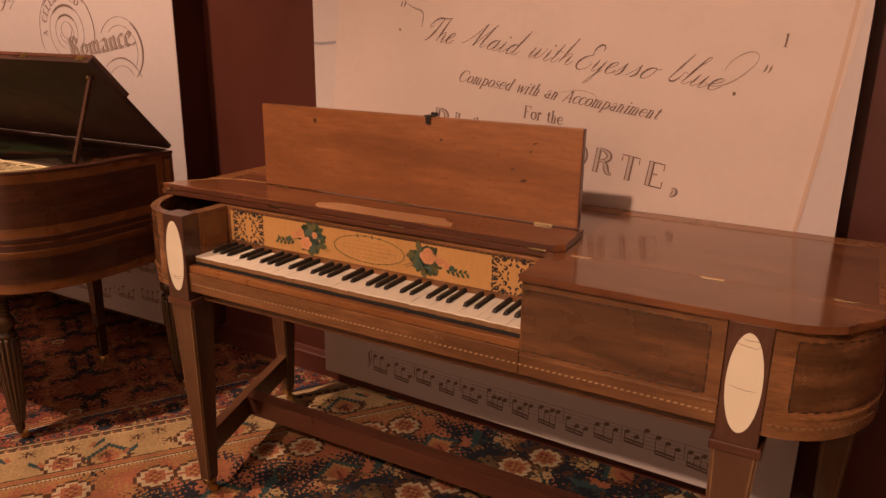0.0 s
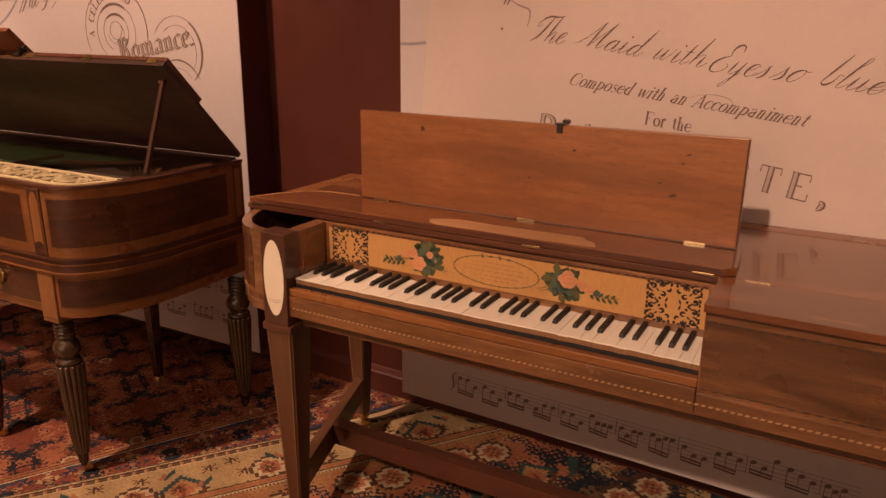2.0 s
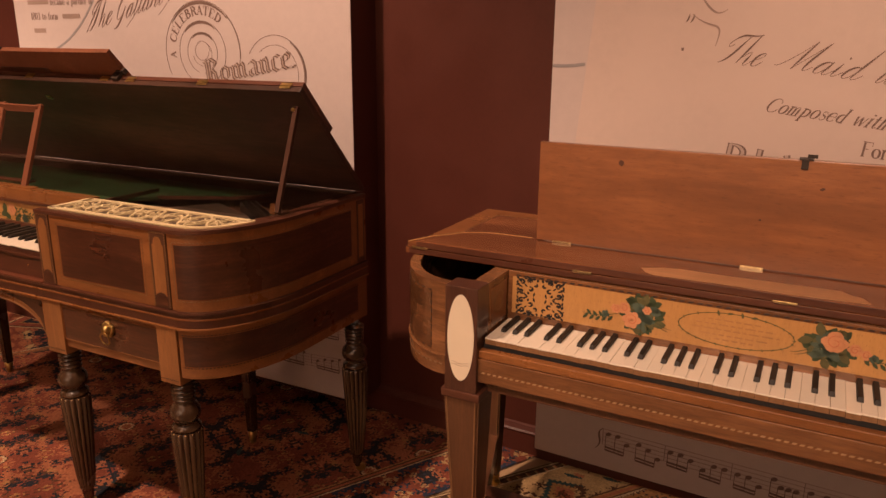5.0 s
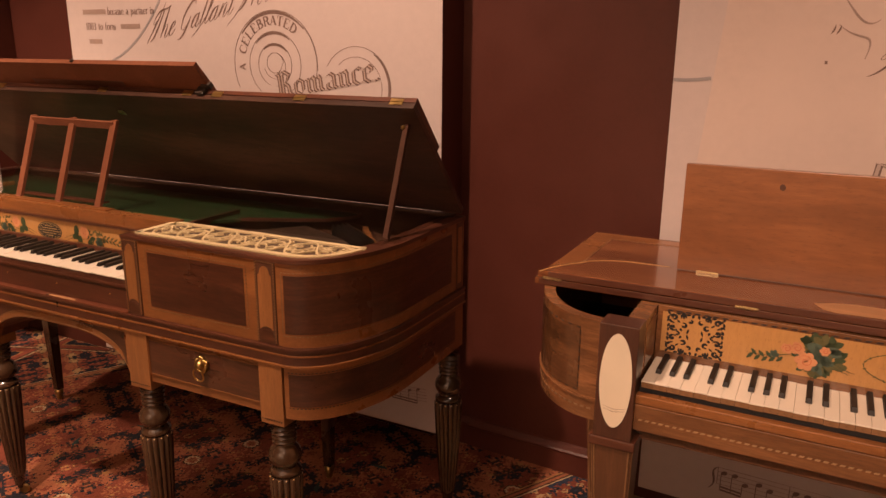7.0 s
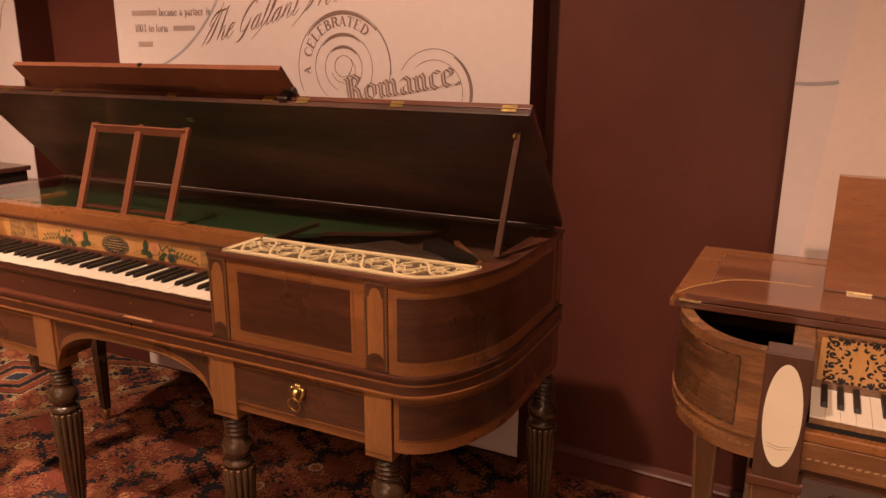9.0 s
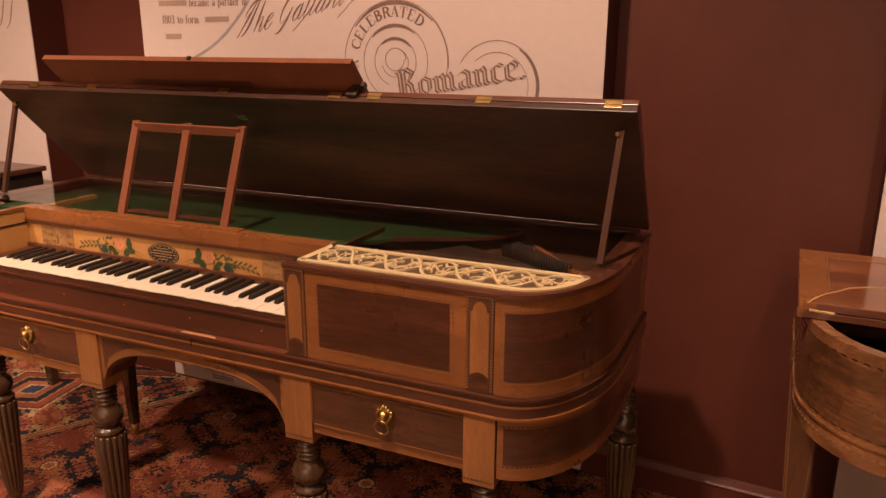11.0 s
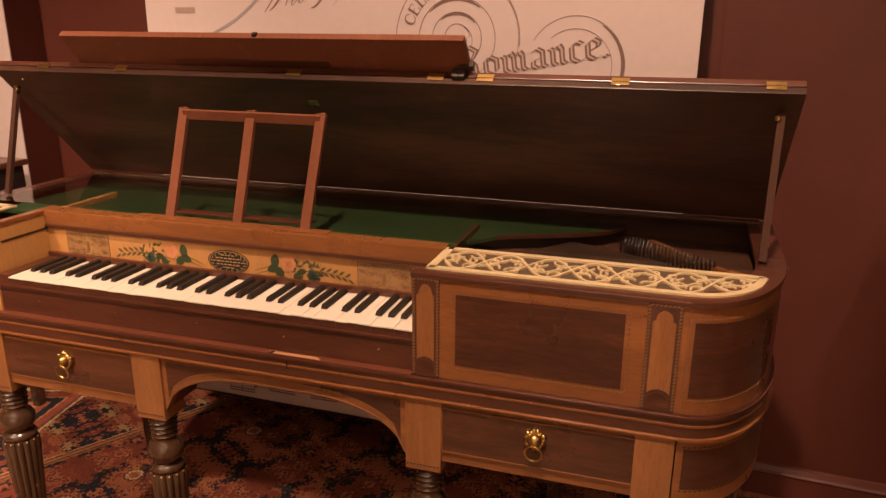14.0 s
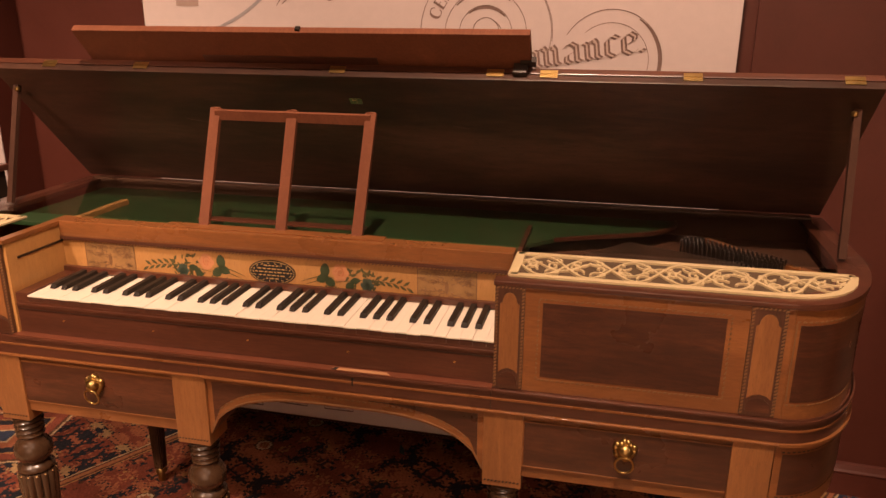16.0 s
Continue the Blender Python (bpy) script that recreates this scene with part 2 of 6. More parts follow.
def upright(outline, y0, y1, bm=None):
    """A flat shape drawn in x and z, from depth y0 to y1."""
    return quads(bm or bmesh.new(), [[(x, y0, z) for x, z in outline], [(x, y1, z) for x, z in outline]])


def lathe(profile, n=24, at=(0, 0), bm=None, flutes=0, deep=0.0):
    """Turned work: profile rows of radius, height and, as a third, 1 where it is reeded."""
    rings = []
    for row in profile:
        r, z = row[0], row[1]
        cut = deep if len(row) > 2 else 0
        ring = []
        for i in range(n):
            a = 2 * math.pi * i / n
            k = r * (1 - cut * (0.5 - 0.5 * abs(math.cos(a * flutes / 2)) ** 0.6 * 2)) if cut else r
            ring.append((at[0] + k * math.cos(a), at[1] + k * math.sin(a), z))
        rings.append(ring)
    return quads(bm or bmesh.new(), rings)


def bar(a, b, w, h, bm=None, up=(0, 0, 1), w2=None, h2=None):
    """A straight bar of section w by h from a to b, tapering to w2 by h2."""
    a, b = Vector(a), Vector(b)
    d = (b - a).normalized()
    s = d.cross(Vector(up)).normalized()
    u = s.cross(d).normalized()
    rings = []
    for p, ww, hh in ((a, w, h), (b, w2 or w, h2 or h)):
        rings.append([p + s * ww / 2 * i + u * hh / 2 * j for i, j in ((-1, -1), (1, -1), (1, 1), (-1, 1))])
    return quads(bm or bmesh.new(), rings)


def flat_ribbon(bm, pts, w, frame_of, t0=0.0, t1=0.001, taper=True, closed=False):
    """A thin strip along a plane curve; frame_of(u, v, h) gives its place in space."""
    n = len(pts)
    left, right = [], []
    for i, (x, y) in enumerate(pts):
        xa, ya = pts[(i - 1) % n if closed else max(i - 1, 0)]
        xb, yb = pts[(i + 1) % n if closed else min(i + 1, n - 1)]
        dx, dy = xb - xa, yb - ya
        q = math.hypot(dx, dy) or 1
        ww = w if not taper else w * (0.25 + 0.75 * math.sin(math.pi * min(max(i / (n - 1), 0.04), 0.96)))
        nx, ny = -dy / q * ww / 2, dx / q * ww / 2
        left.append((x + nx, y + ny))
        right.append((x - nx, y - ny))
    rings = [[frame_of(*l, t0), frame_of(*l, t1), frame_of(*r, t1), frame_of(*r, t0)] for l, r in zip(left, right)]
    if closed:
        rings.append(rings[0])
    return quads(bm, rings, True, not closed)


def blob(bm, cx, cy, a, b, turn, frame_of, t0=0.0, t1=0.001, n=10, point=0.0):
    """A thin oval or, with point, a leaf."""
    ring = []
    for i in range(n):
        t = 2 * math.pi * i / n
        x, y = a * math.cos(t), b * math.sin(t) * (1 - point * abs(math.cos(t)) ** 2)
        ring.append((cx + x * math.cos(turn) - y * math.sin(turn), cy + x * math.sin(turn) + y * math.cos(turn)))
    return quads(bm, [[frame_of(*p, t0) for p in ring], [frame_of(*p, t1) for p in ring]])


def along(path, s):
    """The place and outward normal at length s of a plan curve that is walked with its outside on the right."""
    for (xa, ya), (xb, yb) in zip(path, path[1:]):
        q = math.hypot(xb - xa, yb - ya)
        if s <= q or (xb, yb) == path[-1]:
            f = s / q
            return xa + (xb - xa) * f, ya + (yb - ya) * f
        s -= q


def length_of(path):
    return sum(math.hypot(b[0] - a[0], b[1] - a[1]) for a, b in zip(path, path[1:]))


def strip_wall(path, z0, z1, out, thick, s0=0.0, s1=None, step=0.012, side=1, bm=None):
    """A curved wall on a plan curve, its face out metres proud of the curve; side: 1 or -1, the outside's hand."""
    s1 = length_of(path) if s1 is None else s1
    n = max(2, int((s1 - s0) / step))
    rings = []
    for i in range(n + 1):
        s = s0 + (s1 - s0) * i / n
        x, y = along(path, s)
        xa, ya = along(path, max(s - 0.006, 0))
        xb, yb = along(path, min(s + 0.006, length_of(path)))
        q = math.hypot(xb - xa, yb - ya)
        nx, ny = (yb - ya) / q * side, -(xb - xa) / q * side
        o, k = (x + nx * out, y + ny * out), (x + nx * (out - thick), y + ny * (out - thick))
        rings.append([(*o, z0), (*o, z1), (*k, z1), (*k, z0)])
    return quads(bm or bmesh.new(), rings)


def end_curve(x0, y0, a, b, back, hand=1, n=14):
    """The plan of a rounded piano end: a quarter ellipse from the front, then straight to the back."""
    pts = [(x0 + hand * a * math.sin(math.pi / 2 * i / n), y0 + b - b * math.cos(math.pi / 2 * i / n)) for i in range(n + 1)]
    return pts + [(x0 + hand * (a + 0.004), back)]


def dashes(bm, a, b, w, h, fill, y, deep=0.0012, slant=0.0):
    """Inlaid dashes on a front at depth y, between two points in x and z."""
    n = max(1, int(math.hypot(b[0] - a[0], b[1] - a[1]) / w))
    for i in range(n):
        f0, f1 = i / n, (i + fill) / n
        p, q = [(a[0] + (b[0] - a[0]) * f, a[1] + (b[1] - a[1]) * f) for f in (f0, f1)]
        horizontal = abs(b[0] - a[0]) > abs(b[1] - a[1])
        d = (0, h / 2) if horizontal else (h / 2, 0)
        s = (slant * w, 0) if horizontal else (0, slant * w)
        ring = [(p[0] - d[0], p[1] - d[1]), (q[0] - d[0], q[1] - d[1]), (q[0] + d[0] + s[0], q[1] + d[1] + s[1]), (p[0] + d[0] + s[0], p[1] + d[1] + s[1])]
        upright(ring, y, y - deep, bm)
    return bm


def framed(x0, x1, z0, z1, w, y, deep, bm=None):
    """A flat rectangular line of inlay."""
    bm = bm or bmesh.new()
    for lo, hi in (((x0, z0), (x1, z0 + w)), ((x0, z1 - w), (x1, z1)), ((x0, z0 + w), (x0 + w, z1 - w)), ((x1 - w, z0 + w), (x1, z1 - w))):
        slab((lo[0], y - deep, lo[1]), (hi[0], y, hi[1]), bm=bm)
    return bm


def spiral(cx, cy, r0, r1, a0, a1, n=22):
    return [(cx + (r0 + (r1 - r0) * i / n) * math.cos(a0 + (a1 - a0) * i / n), cy + (r0 + (r1 - r0) * i / n) * math.sin(a0 + (a1 - a0) * i / n)) for i in range(n + 1)]


def bez(p0, p1, p2, p3, n=18):
    out = []
    for i in range(n + 1):
        t = i / n
        c = ((1 - t) ** 3, 3 * t * (1 - t) ** 2, 3 * t * t * (1 - t), t ** 3)
        out.append(tuple(sum(k * p[j] for k, p in zip(c, (p0, p1, p2, p3))) for j in (0, 1)))
    return out


def keyboard(parent, x0, y0, y1, top, pitch, front, deep=0.022, sharp_width=0.25, whites=40):
    """White and black keys, each a piece of its own; the compass starts on F."""
    bm = slab((0.00022, 0, -0.003), (pitch - 0.00022, y1 - y0, 0), 0.0005)
    for f in bm.faces:
        f.material_index = 0
    low = bmesh.new()
    slab((0.0003, 0.0015, -deep), (pitch - 0.0003, y1 - y0, -0.003), bm=low)
    me = bpy.data.meshes.new("tmp")
    low.to_mesh(me)
    bm.from_mesh(me)
    low.free()
    bpy.data.meshes.remove(me)
    for f in bm.faces:
        f.material_index = 0 if f.calc_center_median().z > -0.0031 else 1
    first = part("white_key", bm, [IVORY, front], parent)
    first.location = (x0, y0, top)
    sharp = bmesh.new()
    w, ln = pitch * sharp_width, y1 - y0 - 0.044
    rings = [[(-w, 0, 0), (w, 0, 0), (w * 0.82, 0.006, 0.0085), (-w * 0.82, 0.006, 0.0085)],
             [(-w, ln, 0), (w, ln, 0), (w * 0.82, ln, 0.0095), (-w * 0.82, ln, 0.0095)]]
    quads(sharp, rings)
    bmesh.ops.bevel(sharp, geom=sharp.edges[:], offset=0.0008, segments=1, affect="EDGES")
    black = part("black_key", sharp, EBONY, parent)
    made = []
    rnd = random.Random(3)
    for i in range(whites):
        if i:
            ob = new("white_key", first.data)
            ob.parent = parent
            ob.location = (x0 + i * pitch, y0 + rnd.uniform(-0.0006, 0.0006), top + rnd.uniform(-0.0007, 0.0005))
        if i % 7 in (0, 1, 2, 4, 5) and i < whites - 1:
            ob = black if not made else new("black_key", black.data)
            made.append(ob)
            ob.parent = parent
            ob.location = (x0 + (i + 1) * pitch + (-0.002, 0, 0.002, 0, -0.0015, 0.0015, 0)[i % 7], y0 + 0.044, top + 0.0003)


# ---- the room ----
def setting(name, bm, material, label, m=None):
    ob = linked(name, bm, material)
    if m:
        ob.matrix_world = m
    return tagged(ob, label, name.split("_")[0], kind="structure")


EAST = pose(-2.27, 2.0, 0, 0, 0, -2.3)
# floor outside the rugs is unseen; its wood is paled as a reflector
setting("floor", slab((-8, -5, -0.12), (4.5, 3.2, -0.006)), plain("floor_bounce_boards", (0.40, 0.25, 0.14), 0.45), "unseen wooden floor under the rugs, paled to bounce light")
setting("wall_east", slab((0.066, 0.14, -0.05), (7.0, 0.34, 4.4)), RED, "dark red painted gallery wall", EAST)
setting("wall_north", slab((-8.0, 2.15, -0.05), (-2.196, 2.35, 4.4)), RED, "dark red painted gallery wall")
# added walls and ceiling out of view, pale to throw light back
setting("wall_south", slab((-8, -5.2, -0.05), (4.7, -5.0, 4.4)), PALE_BOUNCE, "unseen wall, pale to bounce light")
setting("wall_west", slab((-8.2, -5.2, -0.05), (-8.0, 2.3, 4.4)), PALE_BOUNCE, "unseen wall, pale to bounce light")
setting("wall_right", slab((4.4, -5.0, -0.05), (4.6, 3.0, 4.4)), PALE_BOUNCE, "unseen wall, pale to bounce light")
setting("ceiling", slab((-8.2, -5.2, 4.4), (4.8, 3.2, 4.5)), CEIL, "unseen ceiling, pale to bounce light")


def skirting(name, x0, x1, m):
    """A red baseboard with a rounded top bead."""
    prof = [(0, 0), (-0.018, 0), (-0.018, 0.075), (-0.020, 0.079), (-0.020, 0.083), (-0.015, 0.088), (-0.008, 0.102), (0, 0.106)]
    bm = quads(bmesh.new(), [[(x, y, z) for y, z in prof] for x in (x0, x1)])
    ob = setting(name, bm, RED, "dark red moulded baseboard at the wall's foot")
    ob.matrix_world = m
    return ob


skirting("baseboard_1", 0.066, 6.9, EAST @ pose(0, 0.1395, -0.006))
skirting("baseboard_2", -7.9, -2.198, pose(0, 2.1495, -0.006))


# ---- rugs ----
DYES = np.array([(0.026, 0.027, 0.036), (0.48, 0.31, 0.15), (0.41, 0.150, 0.075), (0.250, 0.068, 0.040), (0.045, 0.080, 0.078),
                 (0.11, 0.050, 0.028), (0.58, 0.43, 0.26), (0.42, 0.215, 0.085), (0.040, 0.052, 0.090), (0.17, 0.105, 0.048)])
NAVY, GOLD, CORAL, RUST, TEALW, BROWN, CREAMW, OCHRE, BLUE, OLIVE = range(10)


def stamp(grid, cu, cv, rows, scale=1, flip=False):
    """Knots a small motif, given as rows of dye letters, into the grid."""
    key = {"n": NAVY, "g": GOLD, "c": CORAL, "r": RUST, "t": TEALW, "b": BROWN, "w": CREAMW, "o": OCHRE, "u": BLUE, "v": OLIVE}
    h, w = len(rows), max(len(r) for r in rows)
    for j, r in enumerate(rows):
        for i, ch in enumerate(r):
            if ch in key:
                ii = (w - 1 - i) if flip else i
                u, v = cu + (ii - w // 2) * scale, cv + (j - h // 2) * scale
                grid[max(u, 0):max(u + scale, 0), max(v, 0):max(v + scale, 0)] = key[ch]


ROSETTE = ["....bbb....", "..bbwwwbb..", ".bwwccwwwb.", ".bwccrccwb.", "bwwcrorcwwb", "bwccorocccb", "bwwcrorcwwb", ".bwccrccwb.", ".bwwwcwwwb.", "..bbwwwbb..", "....bbb...."]
PALMETTE = ["......t......", ".....ttt.....", "....ttott....", "...ttooott...", "..ttoocoott..", ".ttoocccoott.", "ttooccrccoott", ".b.occrcco.b.", "bb..ccrcc..bb", ".bb..crc..bb.", "..bbb.r.bbb..", "....bbbbb...."]
OCTAGON = ["...bbbbbbb...", "..b.......b..", ".b..wwwww..b.", "b..wbbbbbw..b", "b.wbbooobbw.b", "b.wbooboobw.b", "b.wbbooobbw.b", "b..wbbbbbw..b", ".b..wwwww..b.", "..b.......b..", "...bbbbbbb..."]
SPRIG = ["b...b..b", ".b.bb.b.", "..bbbb..", "bbb.b...", "..b.bbb.", ".b..b..b", "b...b..."]
FLAME = ["t........", "tt.......", "ttt..c...", "tttt.cc..", ".tttccc..", "..tttccc.", "...ttcccc", "....ttcc.", ".....t..."]


def blotches(rnd, nu, nv, ground, layers):
    """A quarter tile of stepped random leaves, mirrored to a whole one."""
    tile = np.full((nu, nv), ground)
    uu, vv = np.meshgrid(np.arange(nu), np.arange(nv), indexing="ij")
    for dye, count, size, thin in layers:
        for _ in range(count):
            cu, cv, a = rnd.uniform(0, nu), rnd.uniform(0, nv), rnd.uniform(0, math.pi)
            p, q = (uu - cu) * math.cos(a) + (vv - cv) * math.sin(a), -(uu - cu) * math.sin(a) + (vv - cv) * math.cos(a)
            wob = 1 + 0.3 * np.sin(p * 1.7) + 0.3 * np.sin(q * 2.1)
            tile[(np.abs(p) / size + np.abs(q) / (size * thin)) * wob < 1] = dye
    tile = np.concatenate([tile, tile[::-1]], 0)
    return np.concatenate([tile, tile[:, ::-1]], 1)


def tiled(tile, nu, nv, su=0, sv=0):
    return np.roll(np.tile(tile, (nu // tile.shape[0] + 2, nv // tile.shape[1] + 2)), (su, sv), (0, 1))[:nu, :nv]


def flowers_over(grid, rnd, step_u, step_v, motifs, v0, scale=1):
    for a, cu in enumerate(range(step_u // 2, grid.shape[0], step_u)):
        for b, cv in enumerate(range(v0 + step_v // 2, grid.shape[1], step_v)):
            stamp(grid, cu + (a + b) % 2 * step_u // 3 - step_u // 6, cv + rnd.randint(-2, 2), motifs[(a * 2 + b) % len(motifs)], scale, (a + b) % 2 == 0)


def rug(name, m, grid, cell, z, keep, label):
    """A hand-knotted rug: one small quad for each knot, coloured by its dyed wool."""
    nu, nv = grid.shape
    rng = np.random.default_rng(5)
    u, v = np.meshgrid(np.arange(nu + 1) * cell, np.arange(nv + 1) * cell, indexing="ij")
    h = z + rng.uniform(-0.0009, 0.0009, u.shape)
    co = np.stack([u, v, h], -1).reshape(-1, 3)
    idx = np.arange((nu + 1) * (nv + 1)).reshape(nu + 1, nv + 1)
    f = np.stack([idx[:-1, :-1], idx[1:, :-1], idx[1:, 1:], idx[:-1, 1:]], -1).reshape(-1, 4)
    mid = co[f].mean(1)
    r = np.array(m.to_3x3())
    w = mid @ r.T + np.array(m.translation)
    on = keep(w[:, 0], w[:, 1])
    f, dye = f[on], DYES[grid.reshape(-1)][on]
    dye = dye * rng.uniform(0.86, 1.12, (len(dye), 1)) * (1 + 0.08 * np.sin(mid[on][:, :1] * 37))
    used, inv = np.unique(f, return_inverse=True)
    me = bpy.data.meshes.new(name)
    me.from_pydata(co[used], [], inv.reshape(-1, 4).tolist())
    at = me.attributes.new("dye", "FLOAT_COLOR", "FACE")
    at.data.foreach_set("color", np.concatenate([dye, np.ones((len(dye), 1))], 1).astype(np.float32).ravel())
    me.materials.append(RUG)
    ob = new(name, me)
    ob.matrix_world = m
    return tagged(ob, label, "rug")


CELL = 0.0058
rnd = random.Random(11)
# gold-bordered rug under the open square piano
nu, nv = 560, 430
B0, B1 = 8, 44
g1 = tiled(blotches(rnd, 34, 40, NAVY, [(TEALW, 4, 8, 0.4), (OLIVE, 5, 7, 0.35), (GOLD, 4, 6, 0.45), (CORAL, 2, 5, 0.6), (BROWN, 7, 7, 0.4), (NAVY, 6, 8, 0.5)]), nu, nv)
big = tiled(blotches(rnd, 60, 52, 0, [(1, 3, 28, 0.5), (2, 4, 17, 0.5)]), nu, nv, 21, 40)
near = np.arange(nv)[None, :] < B1 + 62
g1 = np.where((big == 1) & near, OCHRE, g1)
g1 = np.where((big == 2) & near, CORAL, g1)
flowers_over(g1, rnd, 30, 32, [ROSETTE, PALMETTE, ROSETTE, FLAME], B1, 2)
g1[:, :B1] = GOLD
flowers_over(g1[:, B0:B1], rnd, 34, 36, [PALMETTE, OCTAGON, ROSETTE, OCTAGON], 0, 2)
flowers_over(g1[:, B0:B1], rnd, 17, 12, [SPRIG, FLAME, SPRIG], 0, 1)
for v, dye in ((0, OLIVE), (1, CREAMW), (2, BROWN), (3, BROWN), (4, OLIVE), (5, BROWN), (6, CREAMW), (7, GOLD), (B1 - 8, BROWN), (B1 - 7, OCHRE), (B1 - 6, CORAL), (B1 - 5, CORAL), (B1 - 4, OCHRE), (B1 - 3, BROWN), (B1 - 2, CREAMW), (B1 - 1, CREAMW)):
    g1[:, v] = dye
g1[::6, 3:6] = GOLD
g1[1::6, 3:6] = CORAL
g1[::2, B1 - 1] = BROWN
EDGE1 = Vector((-2.255, 1.148, 0))
M1 = Matrix.Translation(EDGE1) @ pose(0, 0, 0, 0, 0, 53.1) @ pose(-0.55, 0, 0) @ Matrix.Diagonal((1, -1, 1, 1))
# red rug under the closed-lid piano's neighbour
nu, nv = 640, 560
g2 = tiled(blotches(rnd, 34, 38, RUST, [(CORAL, 9, 11, 0.5), (BROWN, 8, 8, 0.4), (NAVY, 8, 7, 0.35), (NAVY, 8, 5, 0.3), (OCHRE, 3, 4, 0.5), (RUST, 9, 6, 0.5), (CORAL, 6, 4, 0.5)]), nu, nv)
flowers_over(g2, rnd, 52, 60, [ROSETTE, FLAME], 8, 1)
for v0, seq in ((30, (CREAMW, BROWN, CORAL, CORAL, BROWN, OCHRE)), (318, (OCHRE, BROWN, CORAL, OCHRE, CORAL, BROWN, CREAMW))):
    for k, dye in enumerate(seq):
        g2[:, v0 + k] = dye
edge = tiled(blotches(rnd, 20, 15, CORAL, [(NAVY, 6, 7, 0.5), (GOLD, 3, 5, 0.5), (BLUE, 3, 7, 0.5), (RUST, 5, 5, 0.5)]), nu, 30)
g2[:, :30] = edge
g2[:, 325:] = tiled(blotches(rnd, 24, 17, CORAL, [(NAVY, 5, 6, 0.35), (GOLD, 2, 5, 0.5), (RUST, 5, 6, 0.5), (NAVY, 6, 5, 0.3)]), nu, nv - 325)
uu, vv = np.meshgrid(np.arange(nu), np.arange(nv), indexing="ij")
for cu in range(6, nu, 86):
    for k, dye in ((44, CREAMW), (42, BROWN), (39, RUST), (30, OCHRE), (28, NAVY), (20, CORAL), (11, CREAMW), (9, BLUE)):
        g2[(np.abs(uu - cu) + np.abs(vv - 392) * 1.2 < k) & (vv > 325)] = dye
M2 = Matrix.Translation(Vector((-1.93, 1.55, 0))) @ pose(0, 0, 0, 0, 0, 60) @ pose(-1.6, 0, 0)


def left_of_edge(x, y):
    return (x - EDGE1.x) * 0.8 - (y - EDGE1.y) * 0.6


rug("rug", M1, g1, CELL, 0.001, lambda x, y: (y < 2.128 - 0.04 * (x + 2.27)) & (y > 0.75) & (x < 0.75),
    "hand-knotted rug with a gold border and dark flowered field")
rug("rug", M2, g2, CELL, 0.0, lambda x, y: (left_of_edge(x, y) < 0.004) & (y < 2.12) & (y > 0.75) & (x > -5.2),
    "hand-knotted rug with a rust red field and dark leaves")


# ---- printed panels on the wall ----
def panel(x0, x1, z0, m, label, deep):
    ob = thing("exhibit_panel", m, label, "exhibit panel", "printed panels along the wall")
    part("backing_box", slab((x0 + 0.002, 0.004, z0 + 0.002), (x1 - 0.002, deep, 3.2)), RED, ob, "red painted sides")
    part("print", slab((x0, 0.0, z0), (x1, 0.0039, 3.2)), CANVAS, ob, "pale printed canvas")
    return ob


def sheet_at(h):
    return lambda x, z, d: (x, -h - d, z)


def engraved(name, parent, strokes, material=None, h=0.0002):
    """Pen strokes: rows of points, width and whether they swell."""
    bm = bmesh.new()
    for pts, w, swell in strokes:
        flat_ribbon(bm, pts, w, sheet_at(h), 0, 0.0008, swell)
    return part(name, bm, material or INK, parent)


def turned(pts, at, deg):
    c, s = math.cos(radians(deg)), math.sin(radians(deg))
    return [(at[0] + x * c - y * s, at[1] + x * s + y * c) for x, y in pts]


def music(parent, x0, z0, width, turn, groups, gap=0.0125, seed=1, h=0.0002, size=1.0):
    """A stave with beamed groups of notes."""
    r = random.Random(seed)
    at = (x0, z0)
    lines = [(turned([(0, k * gap), (width, k * gap)], at, turn), 0.0012, False) for k in range(5)]
    engraved("stave", parent, lines, INK_FAINT, h)
    step = width / groups
    for g in range(groups):
        bm = bmesh.new()
        n = r.choice((3, 4, 4))
        up = r.uniform(0.5, 3.0) * gap
        tops = []
        for k in range(n):
            x = step * (g + 0.18 + 0.62 * k / (n - 1))
            y = up + r.choice((-1, 0, 1, 2)) * gap * 0.8
            (cx, cy), = turned([(x, y)], at, turn)
            blob(bm, cx, cy, 0.0088 * size, 0.0062 * size, 0.4, sheet_at(h + 0.0002), 0, 0.0008)
            end = up - 2.6 * gap - k * 0.002
            flat_ribbon(bm, turned([(x - 0.007 * size, y), (x - 0.007 * size, end)], at, turn), 0.0022, sheet_at(h + 0.0003), 0, 0.0007, False)
            tops.append((x - 0.007 * size, end))
        for d in (0, 0.0095):
            flat_ribbon(bm, turned([(tops[0][0], tops[0][1] + d), (tops[-1][0], tops[-1][1] + d)], at, turn), 0.0055 * size, sheet_at(h + 0.0004), 0, 0.0007, False)
        part("beamed_note", bm, INK, parent)
    bars = [(turned([(step * g, 0), (step * g, 4 * gap)], at, turn), 0.0016, False) for g in range(0, groups + 1, 2)]
    engraved("bar_line", parent, bars, INK, h + 0.0005)


# copperplate hand: letters as pen strokes in units of the small letters' height
def down(x, top, exit_stroke=True, foot=0.0):
    out = [([(x, top), (x, (top + foot) / 2), (x, foot + 0.12)], 1)]
    return out + ([(bez((x, foot + 0.2), (x, foot - 0.12), (x + 0.28, foot - 0.08), (x + 0.45, 0.42), 8), 0)] if exit_stroke else [])


